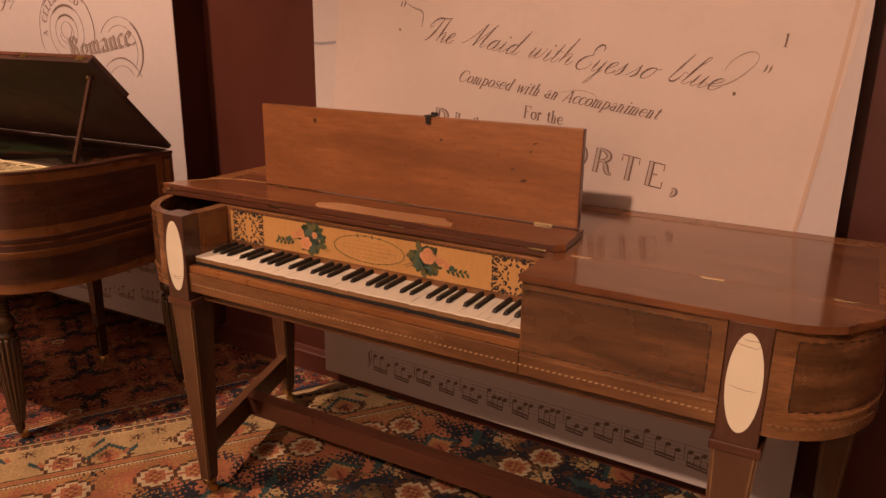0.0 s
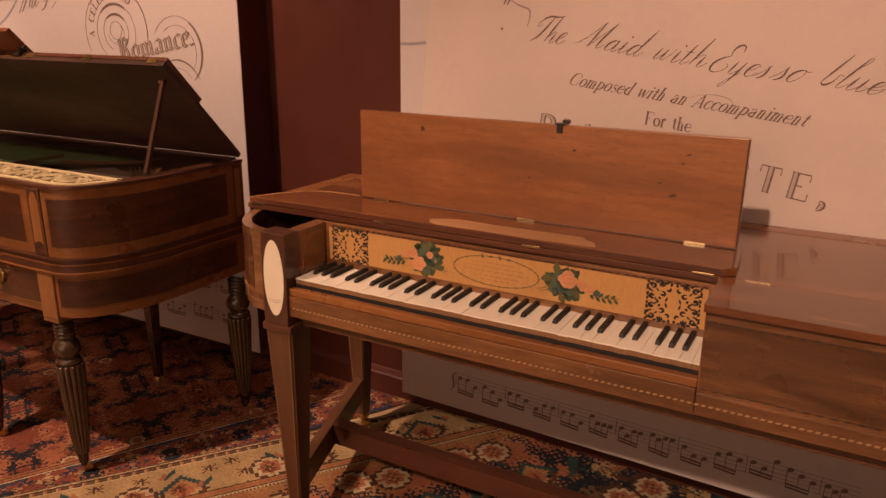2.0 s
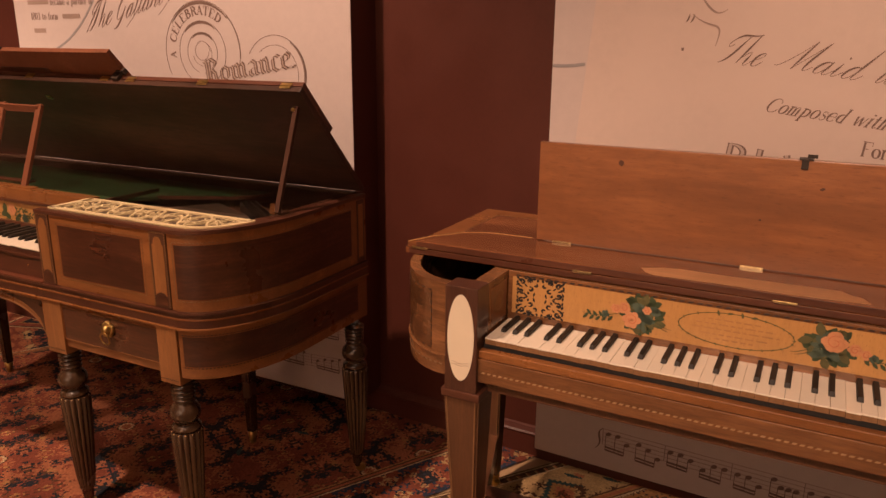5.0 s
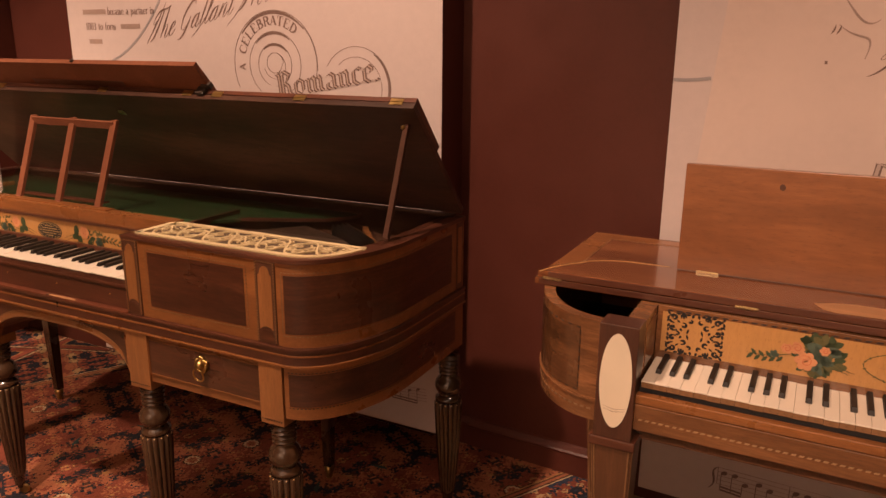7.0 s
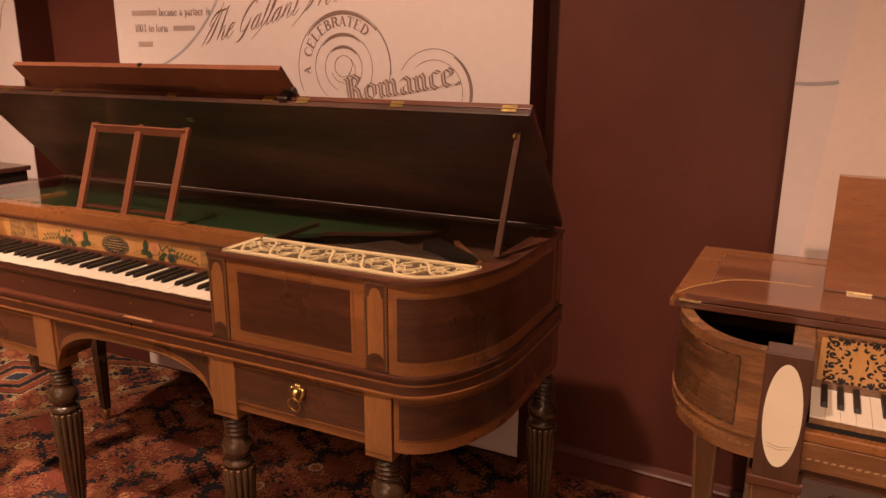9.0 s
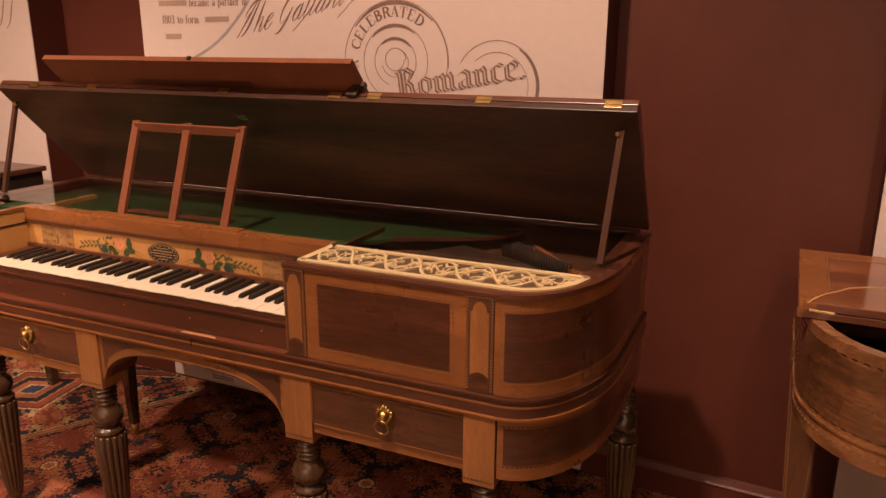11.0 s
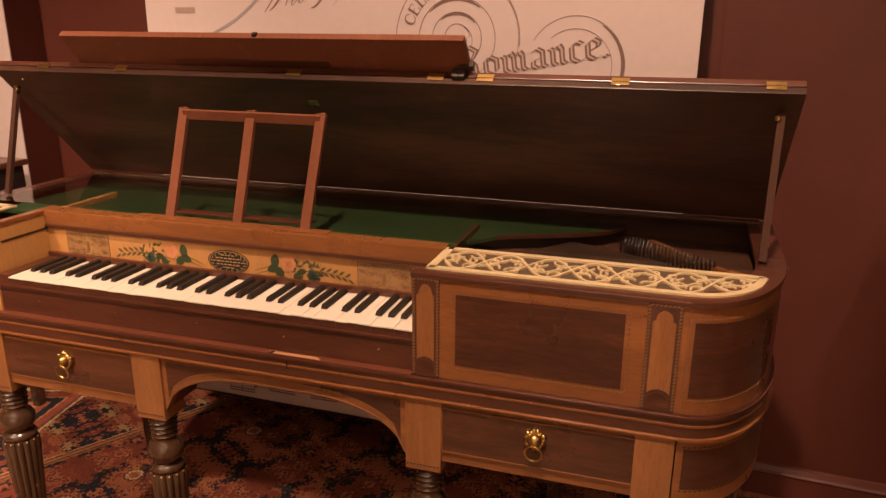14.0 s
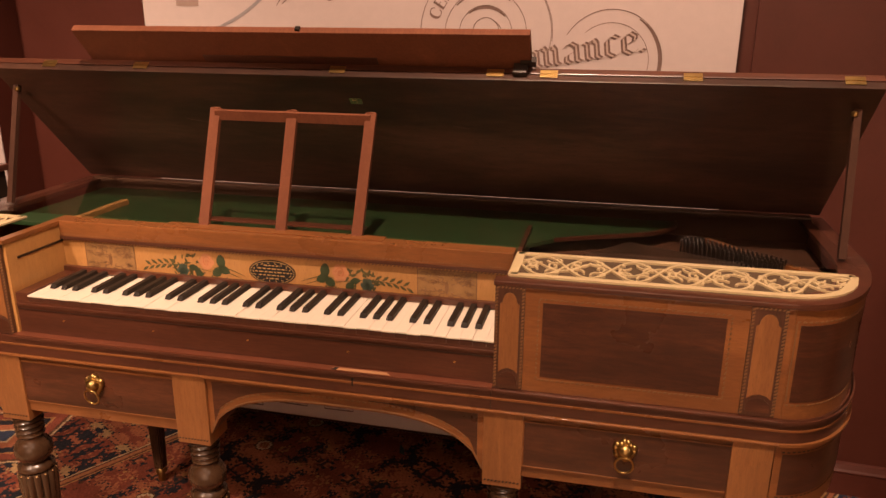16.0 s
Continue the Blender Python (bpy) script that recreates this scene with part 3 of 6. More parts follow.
def bowl(x):
    return [(bez((x + 0.55, 0.88), (x + 0.1, 1.15), (x - 0.12, 0.05), (x + 0.28, 0.0), 10), 1), (bez((x + 0.28, 0.0), (x + 0.6, 0.0), (x + 0.72, 0.9), (x + 0.5, 0.97), 8), 0)]


def arch(x):
    return [(bez((x, 0.35), (x + 0.15, 0.95), (x + 0.45, 1.2), (x + 0.5, 0.8), 8), 0)]


PEN = {
    "a": lambda: (1.05, bowl(0) + down(0.62, 1)), "d": lambda: (1.05, bowl(0) + down(0.62, 2.3)), "h": lambda: (1.08, down(0.1, 2.3, False) + arch(0.1) + down(0.6, 0.82)),
    "e": lambda: (0.72, [(bez((0.05, 0.45), (0.5, 0.6), (0.62, 1.0), (0.35, 1.0), 8), 0), (bez((0.35, 1.0), (-0.08, 1.0), (-0.05, 0.0), (0.3, 0.0), 10), 1), (bez((0.3, 0.0), (0.5, 0.0), (0.6, 0.2), (0.7, 0.4), 6), 0)]),
    "i": lambda: (0.6, down(0.1, 1) + [([(0.08, 1.5), (0.1, 1.42), (0.12, 1.34)], 1)]), "l": lambda: (0.56, down(0.1, 2.35) + [(bez((0.1, 1.6), (0.4, 2.0), (0.35, 2.6), (0.1, 2.3), 8), 0)]),
    "b": lambda: (0.88, down(0.1, 2.4, False, 0.1) + [(bez((0.12, 0.25), (0.2, -0.12), (0.68, -0.02), (0.6, 0.6), 8), 1), (bez((0.6, 0.6), (0.58, 0.95), (0.5, 1.0), (0.85, 0.85), 8), 0)]),
    "n": lambda: (1.08, down(0.1, 1, False) + arch(0.1) + down(0.6, 0.82)), "o": lambda: (0.85, bowl(0) + [(bez((0.5, 0.97), (0.55, 0.8), (0.7, 0.8), (0.85, 0.9), 6), 0)]),
    "s": lambda: (0.66, [(bez((-0.05, 0.1), (0.2, 0.4), (0.35, 0.9), (0.35, 1.08), 6), 0), (bez((0.35, 1.05), (0.38, 0.6), (0.65, 0.15), (0.2, 0.0), 8), 1)]),
    "t": lambda: (0.62, down(0.1, 1.65) + [([(-0.12, 1.0), (0.15, 1.02), (0.42, 1.0)], 0)]), "u": lambda: (1.1, down(0.1, 1) + down(0.6, 1)),
    "w": lambda: (1.25, down(0.1, 1, False) + [(bez((0.1, 0.15), (0.2, -0.1), (0.5, 0.2), (0.55, 1.0), 8), 0)] + down(0.55, 1, False) + [(bez((0.55, 0.15), (0.7, -0.12), (1.05, 0.4), (0.98, 1.05), 8), 0)]),
    "y": lambda: (1.0, down(0.1, 1) + [([(0.6, 1.0), (0.6, 0.3), (0.58, -0.6)], 1), (bez((0.58, -0.6), (0.5, -1.4), (-0.1, -1.2), (0.8, 0.2), 12), 0)]),
    "r": lambda: (0.7, down(0.1, 1, False) + [(bez((0.1, 0.4), (0.2, 0.95), (0.35, 1.1), (0.6, 0.9), 8), 0)]),
    "T": lambda: (1.15, [(bez((0.62, 2.1), (0.5, 1.2), (0.55, 0.3), (0.0, 0.05), 10), 1), (bez((-0.35, 1.6), (0.0, 2.6), (0.6, 1.95), (1.35, 2.3), 12), 1), (bez((-0.35, 1.6), (-0.4, 1.2), (-0.1, 1.2), (0.0, 1.5), 8), 0)]),
    "M": lambda: (1.75, [(bez((-0.45, 0.1), (-0.1, -0.1), (0.25, 1.3), (0.45, 2.2), 10), 0), ([(0.45, 2.2), (0.52, 1.1), (0.6, 0.0)], 1), ([(0.6, 0.0), (0.9, 1.1), (1.2, 2.25)], 0), (bez((1.2, 2.2), (1.12, 1.2), (1.1, 0.3), (1.25, 0.05), 8), 1), (bez((1.25, 0.05), (1.4, -0.05), (1.5, 0.2), (1.6, 0.4), 6), 0)]),
    "E": lambda: (1.05, [(bez((0.85, 1.7), (0.7, 2.6), (-0.15, 2.2), (0.4, 1.3), 10), 1), (bez((0.4, 1.3), (-0.55, 1.0), (-0.2, -0.25), (0.45, 0.0), 10), 1), (bez((0.45, 0.0), (0.8, 0.15), (0.95, 0.6), (0.6, 0.7), 8), 0)]),
    "G": lambda: (1.25, [(bez((0.95, 1.75), (0.7, 2.6), (-0.45, 1.5), (0.05, 0.3), 12), 1), (bez((0.05, 0.3), (0.35, -0.2), (0.8, 0.3), (0.85, 0.95), 8), 0), (bez((0.85, 0.95), (0.8, 0.2), (0.6, -0.7), (0.05, -0.5), 10), 1)]),
}


def penned(name, words, at, size, turn, parent, width, slant=0.72, h=0.0019):
    """A line of script from at, its small letters size high, spread over the given width."""
    total = sum(PEN[c]()[0] if c != " " else 0.75 for c in words)
    k = width / total
    x, bm = 0.0, bmesh.new()
    for n, c in enumerate(words + " "):
        if c == " ":
            if bm.verts:
                part(name, bm, INK, parent)
            bm = bmesh.new()
            x += 0.75
            continue
        adv, strokes = PEN[c]()
        for pts, thick in strokes:
            pts = turned([((x + u) * k + v * size * slant, v * size) for u, v in pts], at, turn)
            flat_ribbon(bm, pts, size * (0.145 if thick else 0.040), sheet_at(h + 0.0002 * thick), 0, 0.0007, bool(thick))
        x += adv
    bm.free()


# engraver's roman: heavy stems with hairline serifs, small letters 0.62 high
def stem(x, y0, y1, foot=True, head=True):
    out = [([(x, y0), (x, (y0 + y1) / 2), (x, y1)], 2)]
    return out + [([(x - 0.13, y), (x + 0.13, y)], 0) for y, on in ((y0, foot), (y1, head)) if on]


def hair(*pts):
    return [(list(pts), 0)]


def swell(*p):
    return [(bez(*p, 12), 1)]


def thin(*p):
    return [(bez(*p, 8), 0)]


def ring_of(c, half, h, z=0.0):
    return swell((c, z + h), (c - half * 1.33, z + h), (c - half * 1.33, z), (c, z)) + swell((c, z + h), (c + half * 1.33, z + h), (c + half * 1.33, z), (c, z))


SHOULDER = lambda x: thin((x, 0.44), (x + 0.12, 0.68), (x + 0.28, 0.66), (x + 0.28, 0.44))
ROMAN = {
    "P": (0.80, stem(0.18, 0, 1) + swell((0.18, 1), (0.86, 1.02), (0.86, 0.45), (0.18, 0.48))), "I": (0.45, stem(0.2, 0, 1)),
    "A": (0.85, hair((0.10, 0), (0.42, 1)) + [([(0.42, 1), (0.58, 0.5), (0.74, 0)], 2)] + hair((0.2, 0.33), (0.62, 0.33)) + hair((0, 0), (0.22, 0)) + hair((0.6, 0), (0.88, 0))),
    "N": (0.95, hair((0.15, 0), (0.15, 1)) + hair((0.78, 0), (0.78, 1)) + [([(0.15, 1), (0.46, 0.5), (0.78, 0)], 2)] + hair((0, 0), (0.3, 0)) + hair((0.64, 1), (0.92, 1))),
    "O": (0.95, ring_of(0.46, 0.40, 1)), "D": (0.95, stem(0.18, 0, 1) + swell((0.18, 1), (1.02, 1.02), (1.02, -0.02), (0.18, 0))),
    "F": (0.75, stem(0.18, 0, 1) + hair((0.18, 1), (0.72, 1), (0.72, 0.74)) + hair((0.18, 0.52), (0.5, 0.52))),
    "E": (0.82, stem(0.18, 0, 1) + hair((0.18, 1), (0.72, 1), (0.72, 0.74)) + hair((0.18, 0.52), (0.5, 0.52)) + hair((0.18, 0), (0.76, 0), (0.76, 0.28))),
    "L": (0.78, stem(0.18, 0, 1) + hair((0.18, 0), (0.72, 0), (0.72, 0.3))), "T": (0.85, stem(0.42, 0, 1, head=False) + hair((0.05, 0.74), (0.05, 1), (0.8, 1), (0.8, 0.74))),
    "R": (0.92, stem(0.18, 0, 1) + swell((0.18, 1), (0.86, 1.02), (0.86, 0.47), (0.18, 0.5)) + swell((0.42, 0.48), (0.72, 0.46), (0.55, 0.0), (0.92, 0.03))),
    "B": (0.85, stem(0.18, 0, 1) + swell((0.18, 1), (0.78, 1.02), (0.78, 0.54), (0.18, 0.53)) + swell((0.18, 0.53), (0.92, 0.54), (0.9, -0.02), (0.18, 0))),
    "C": (0.90, thin((0.80, 0.70), (0.78, 0.98), (0.55, 1.0), (0.46, 1.0)) + swell((0.46, 1.0), (-0.06, 1.0), (-0.06, 0), (0.46, 0)) + thin((0.46, 0), (0.62, 0), (0.78, 0.08), (0.82, 0.26))),
    ",": (0.35, swell((0.10, 0.12), (0.32, 0.12), (0.26, -0.12), (0.08, -0.22))),
    "o": (0.58, ring_of(0.28, 0.24, 0.62)), "c": (0.52, thin((0.47, 0.46), (0.44, 0.62), (0.34, 0.62), (0.28, 0.62)) + swell((0.28, 0.62), (-0.05, 0.62), (-0.05, 0), (0.28, 0)) + thin((0.28, 0), (0.4, 0), (0.46, 0.06), (0.5, 0.15))),
    "e": (0.55, hair((0.06, 0.34), (0.5, 0.34)) + thin((0.5, 0.34), (0.5, 0.6), (0.34, 0.62), (0.28, 0.62)) + swell((0.28, 0.62), (-0.05, 0.62), (-0.05, 0), (0.28, 0)) + thin((0.28, 0), (0.4, 0), (0.46, 0.06), (0.5, 0.15))),
    "m": (0.88, stem(0.12, 0, 0.62) + SHOULDER(0.12) + stem(0.40, 0, 0.48, head=False) + SHOULDER(0.40) + stem(0.68, 0, 0.48, head=False)),
    "n": (0.60, stem(0.12, 0, 0.62) + SHOULDER(0.12) + stem(0.40, 0, 0.48, head=False)), "h": (0.60, stem(0.12, 0, 1) + SHOULDER(0.12) + stem(0.40, 0, 0.48, head=False)),
    "r": (0.44, stem(0.12, 0, 0.62) + swell((0.12, 0.42), (0.2, 0.62), (0.34, 0.70), (0.40, 0.54))), "i": (0.30, stem(0.14, 0, 0.62) + [([(0.14, 0.82), (0.14, 0.88), (0.14, 0.92)], 2)]),
    "p": (0.62, stem(0.12, -0.3, 0.62) + swell((0.12, 0.55), (0.66, 0.78), (0.66, -0.14), (0.12, 0.06))), "b": (0.62, stem(0.12, 0, 1, foot=False) + swell((0.12, 0.55), (0.66, 0.78), (0.66, -0.14), (0.12, 0.06))),
    "d": (0.62, stem(0.46, 0, 1) + swell((0.46, 0.55), (-0.08, 0.78), (-0.08, -0.14), (0.46, 0.06))),
    "a": (0.58, thin((0.08, 0.48), (0.12, 0.68), (0.42, 0.70), (0.42, 0.42)) + stem(0.42, 0, 0.44, head=False) + swell((0.42, 0.38), (-0.04, 0.34), (-0.04, -0.06), (0.42, 0.08))),
    "s": (0.46, thin((0.38, 0.48), (0.3, 0.68), (0.05, 0.66), (0.08, 0.46)) + swell((0.07, 0.48), (0.14, 0.28), (0.42, 0.36), (0.40, 0.14)) + thin((0.40, 0.16), (0.38, -0.04), (0.10, -0.04), (0.06, 0.13))),
    "t": (0.40, stem(0.18, 0.06, 0.84, False, False) + hair((0.02, 0.62), (0.36, 0.62)) + thin((0.18, 0.08), (0.2, -0.05), (0.34, 0), (0.38, 0.1))),
    "w": (0.78, [([(0.06, 0.62), (0.14, 0.3), (0.23, 0)], 2), ([(0.38, 0.62), (0.47, 0.3), (0.56, 0)], 2)] + hair((0.23, 0), (0.38, 0.62)) + hair((0.56, 0), (0.72, 0.62)) + hair((0, 0.62), (0.16, 0.62))),
    "f": (0.40, stem(0.14, 0, 0.8, head=False) + thin((0.14, 0.78), (0.16, 1.02), (0.36, 1.04), (0.40, 0.88)) + hair((0.0, 0.62), (0.32, 0.62))),
    "1": (0.42, stem(0.2, 0, 1, head=False) + hair((0.06, 0.84), (0.2, 1))), "8": (0.58, ring_of(0.28, 0.20, 0.48, 0.52) + ring_of(0.28, 0.24, 0.53)), "0": (0.58, ring_of(0.28, 0.22, 1)),
    "3": (0.54, swell((0.08, 0.92), (0.52, 1.15), (0.52, 0.54), (0.2, 0.53)) + swell((0.2, 0.53), (0.6, 0.53), (0.58, -0.15), (0.06, 0.08))),
}


def roman(name, words, at, cap, turn, parent, width=None, slant=0.0, h=0.0019, heavy=0.15, fine=0.045, gap=0.06, hollow=False, material=None):
    """A line of engraved roman letters, a mesh for each word; hollow ones have a paler heart."""
    total = sum(ROMAN[c][0] + gap if c != " " else 0.5 for c in words)
    k = width / total if width else cap
    x, bm, heart = 0.0, bmesh.new(), bmesh.new()
    for c in words + " ":
        if c == " ":
            word = part(name, bm, material or INK, parent)
            if hollow:
                part("letter_fill", heart, INK_PALE, word)
            else:
                heart.free()
            bm, heart = bmesh.new(), bmesh.new()
            x += 0.5
            continue
        adv, strokes = ROMAN[c]
        for pts, kind in strokes:
            pts = turned([((x + u) * k + v * cap * slant, v * cap) for u, v in pts], at, turn)
            flat_ribbon(bm, pts, cap * (fine, heavy * 1.12, heavy)[kind], sheet_at(h + 0.00005 * kind), 0, 0.0006, kind == 1)
            if hollow and kind:
                flat_ribbon(heart, [(a - cap * 0.012, b + cap * 0.006) for a, b in pts], cap * heavy * 0.52, sheet_at(h + 0.0008), 0, 0.0003, kind == 1)
        x += adv + gap
    bm.free()
    heart.free()


BROKEN = {
    "R": (1.15, [[(0.02, 1.52), (0.16, 1.40), (0.16, 0.16), (-0.04, 0.0)], [(0.36, 1.42), (0.36, 0.12)], [(0.02, 1.52), (0.50, 1.64), (0.84, 1.36), (0.66, 0.98), (0.38, 0.88)], [(0.48, 0.90), (0.74, 0.62), (0.78, 0.2), (0.98, 0.02)]]),
    "o": (0.80, [[(0.34, 1.02), (0.08, 0.80), (0.08, 0.20), (0.36, -0.02)], [(0.26, 0.98), (0.58, 0.78), (0.58, 0.24), (0.32, 0.02)]]),
    "m": (1.30, [[(x - 0.12, 0.90), (x, 0.80), (x, 0.16), (x + 0.13, 0.02)] for x in (0.16, 0.56, 0.96)] + [[(0.2, 0.8), (0.44, 1.02), (0.54, 0.84)], [(0.6, 0.8), (0.84, 1.02), (0.94, 0.84)]]),
    "a": (0.82, [[(0.08, 0.84), (0.30, 1.02), (0.54, 0.82), (0.54, 0.14), (0.68, 0.02)], [(0.52, 0.58), (0.12, 0.42), (0.10, 0.16), (0.28, 0.0), (0.52, 0.18)]]),
    "n": (0.90, [[(x - 0.12, 0.90), (x, 0.80), (x, 0.16), (x + 0.13, 0.02)] for x in (0.16, 0.56)] + [[(0.2, 0.8), (0.44, 1.02), (0.54, 0.84)]]),
    "c": (0.68, [[(0.54, 0.86), (0.32, 1.02), (0.08, 0.80), (0.08, 0.20), (0.34, -0.02), (0.56, 0.12)]]),
    "e": (0.70, [[(0.34, 1.02), (0.08, 0.80), (0.08, 0.20), (0.34, -0.02), (0.56, 0.12)], [(0.34, 1.02), (0.56, 0.80), (0.50, 0.60), (0.12, 0.46)]]),
    ".": (0.3, [[(0.06, 0.10), (0.16, 0.0)]]),
}


def broken(name, word, at, size, turn, parent, width, h=0.0012, bend=0.0):
    """Broken black letters drawn with a slanted broad nib, with an inline of paler ink; each letter a mesh."""
    total = sum(BROKEN[c][0] for c in word)
    k, x = width / total, 0.0
    for c in word:
        adv, strokes = BROKEN[c]
        for mat, wide, dh in ((INK, 0.125, 0.0), (INK_PALE, 0.035, 0.0008)):
            bm = bmesh.new()
            for n, pts in enumerate(strokes):
                mid = [((x + u) * k, v * size + bend * ((x + u) / total) ** 2) for u, v in pts]
                one = turned([(u - wide * k, v - wide * 0.55 * size) for u, v in mid], at, turn)
                two = turned([(u + wide * k, v + wide * 0.55 * size) for u, v in mid], at, turn)
                t0 = h + dh + 0.0001 * n
                quads(bm, [[sheet_at(t0)(*p, 0), sheet_at(t0)(*p, 0.0005), sheet_at(t0)(*q, 0.0005), sheet_at(t0)(*q, 0)] for p, q in zip(one, two)])
            if dh == 0.0:
                letter = part(name, bm, mat, parent)
            else:
                part("letter_fill", bm, mat, letter)
        x += adv


# the song's title page
title = panel(0.691, 2.271, 0.105, EAST, "tall canvas panel printed with an old song title and stave", 0.1395)
sheet = [(0.845, 1.9), (0.80, 1.41), (0.752, 0.9), (0.700, 0.42), (0.72, 0.36), (1.5, 0.36), (2.12, 0.36), (2.185, 0.86), (2.255, 1.36), (2.262, 1.9), (2.262, 3.19), (0.95, 3.19)]
part("title_page", upright(sheet, -0.0001, -0.0016), PAGE, title, "warm toned page with a curled edge")
engraved("page_edge", title, [(bez((2.262, 1.9), (2.25, 1.3), (2.20, 1.0), (2.12, 0.37)), 0.010, True)], PAGE_GREY, 0.0017)
engraved("grey_rule", title, [(bez((0.692, 1.276), (0.72, 1.274), (0.75, 1.276), (0.783, 1.281)), 0.0085, False)], INK_LINE, 0.0003)
T = -6.35
penned("title_word", "The", (1.118, 1.291), 0.0315, -4.5, title, 0.094)
penned("title_word", "Maid", (1.261, 1.284), 0.0315, -9.4, title, 0.163)
penned("title_word", "with", (1.453, 1.253), 0.0315, -7.3, title, 0.131)
penned("title_word", "Eyes", (1.599, 1.230), 0.0315, -6.4, title, 0.127)
penned("title_word", "so", (1.737, 1.216), 0.0315, -5.1, title, 0.070)
penned("title_word", "blue", (1.839, 1.210), 0.0315, -9.0, title, 0.128)
roman("subtitle_word", "Composed with an Accompaniment", (1.236, 1.181), 0.033, -6.7, title, 0.598, slant=0.5, heavy=0.115, fine=0.045)
roman("small_word", "For the", (1.452, 1.090), 0.033, -6.0, title, 0.122, heavy=0.14, fine=0.05)
roman("large_word", "PIANO FORTE,", (1.152, 1.036), 0.063, -8.2, title, 0.772, heavy=0.24, fine=0.05, gap=0.29, hollow=True)
roman("page_number", "1", (2.100, 1.298), 0.030, T, title)
quote = [(turned(bez((0, 0), (0.004, 0.006), (0.006, 0.012), (0.006, 0.02)), (x, z), T), 0.004, True) for x, z in ((1.035, 1.386), (1.046, 1.385), (2.066, 1.238), (2.076, 1.237))]
engraved("quotation_mark", title, quote, INK, 0.0019)
engraved("stop_dot", title, [([(1.030, 1.322), (1.036, 1.322)], 0.007, False), ([(2.004, 1.186), (2.011, 1.186)], 0.008, False)], INK, 0.0019)
fl = [(bez((1.05, 1.405), (1.10, 1.36), (1.13, 1.40), (1.11, 1.33)), 0.005, True),
      (bez((1.13, 1.415), (1.10, 1.39), (1.08, 1.43), (1.05, 1.47)), 0.005, True),
      (bez((1.93, 1.215), (1.96, 1.18), (2.02, 1.22), (2.05, 1.26)), 0.002, True),
      (bez((2.05, 1.26), (2.07, 1.30), (2.00, 1.29), (1.98, 1.24)), 0.002, True),
      (bez((1.55, 1.16), (1.62, 1.19), (1.68, 1.16), (1.66, 1.15)), 0.0016, True)]
engraved("flourish", title, fl, INK_FAINT, 0.0019)
part("tempo_bar", bar((0.800, -0.0006, 0.283), (0.868, -0.0006, 0.278), 0.0010, 0.014), INK_FAINT, title)
music(title, 0.905, 0.184, 1.18, -0.6, 13, seed=4, size=1.0)
engraved("brace", title, [(bez((0.905, 0.235), (0.875, 0.215), (0.915, 0.195), (0.885, 0.165)), 0.006, True)], INK, 0.0003)

# the romance's title page
romance = panel(-3.889, -2.255, 0.085, pose(0, 2.0, 0), "tall canvas panel printed with a romance's title and swirling rings", 0.1495)
CX, CZ = -2.882, 1.292
rings = []
for r, w, a0, a1, sw in ((0.175, 0.0018, -0.1, 3.6, False), (0.168, 0.011, 0.75, 2.5, True), (0.172, 0.0016, -0.3, 0.8, False), (0.108, 0.0016, -0.9, 4.1, False), (0.103, 0.010, 0.9, 2.4, True),
                         (0.070, 0.0016, -1.5, 4.4, False), (0.066, 0.009, 0.7, 2.3, True)):
    rings.append(([(CX + r * math.cos(a0 + (a1 - a0) * i / 30), CZ + r * math.sin(a0 + (a1 - a0) * i / 30)) for i in range(31)], w, sw))
rings += [(spiral(CX, CZ + 0.005, 0.036, 0.030, 0, 6.3), 0.0016, False), (spiral(CX + 0.004, CZ, 0.05, 0.036, 3.4, 7.4), 0.0014, False)]
C2 = (-2.560, 1.225)
for r, w, a0, a1, sw in ((0.128, 0.0016, 0.0, 2.6, False), (0.124, 0.010, -0.9, 1.0, True), (0.096, 0.0014, -0.6, 2.3, False)):
    rings.append(([(C2[0] + r * math.cos(a0 + (a1 - a0) * i / 30), C2[1] + r * math.sin(a0 + (a1 - a0) * i / 30)) for i in range(31)], w, sw))
rings += [(bez((-2.66, 1.16), (-2.58, 1.225), (-2.50, 1.20), (-2.455, 1.13)), 0.006, True), (bez((-2.64, 1.13), (-2.58, 1.19), (-2.52, 1.17), (-2.50, 1.13)), 0.0014, False)]
engraved("swirl", romance, rings, INK, 0.0002)
word, R = "A CELEBRATED", 0.128
for i, ch in enumerate(word):
    a = radians(183 - i * 11.6)
    if ch != " ":
        roman("arched_letter", ch, (CX + R * math.cos(a) - 0.012 * math.sin(a), CZ + R * math.sin(a) + 0.012 * math.cos(a)), 0.030 if i else 0.026, math.degrees(a) - 90, romance, h=0.0004, heavy=0.2, fine=0.07)
broken("romance_letter", "Romance.", (-2.868, 1.186), 0.050, 8.0, romance, 0.405, bend=0.012)
penned("script_word", "The Gallant Trou", (-3.455, 1.362), 0.042, 13.5, romance, 0.60, slant=0.95, h=0.0004)
engraved("flourish", romance, [(bez((-3.47, 1.36), (-3.44, 1.40), (-3.40, 1.44), (-3.36, 1.50)), 0.004, True), (bez((-3.25, 1.38), (-3.16, 1.45), (-3.08, 1.56), (-3.13, 1.58)), 0.002, True),
                               (bez((-3.08, 1.42), (-2.98, 1.50), (-2.96, 1.56), (-3.02, 1.56)), 0.002, True)], INK, 0.0004)
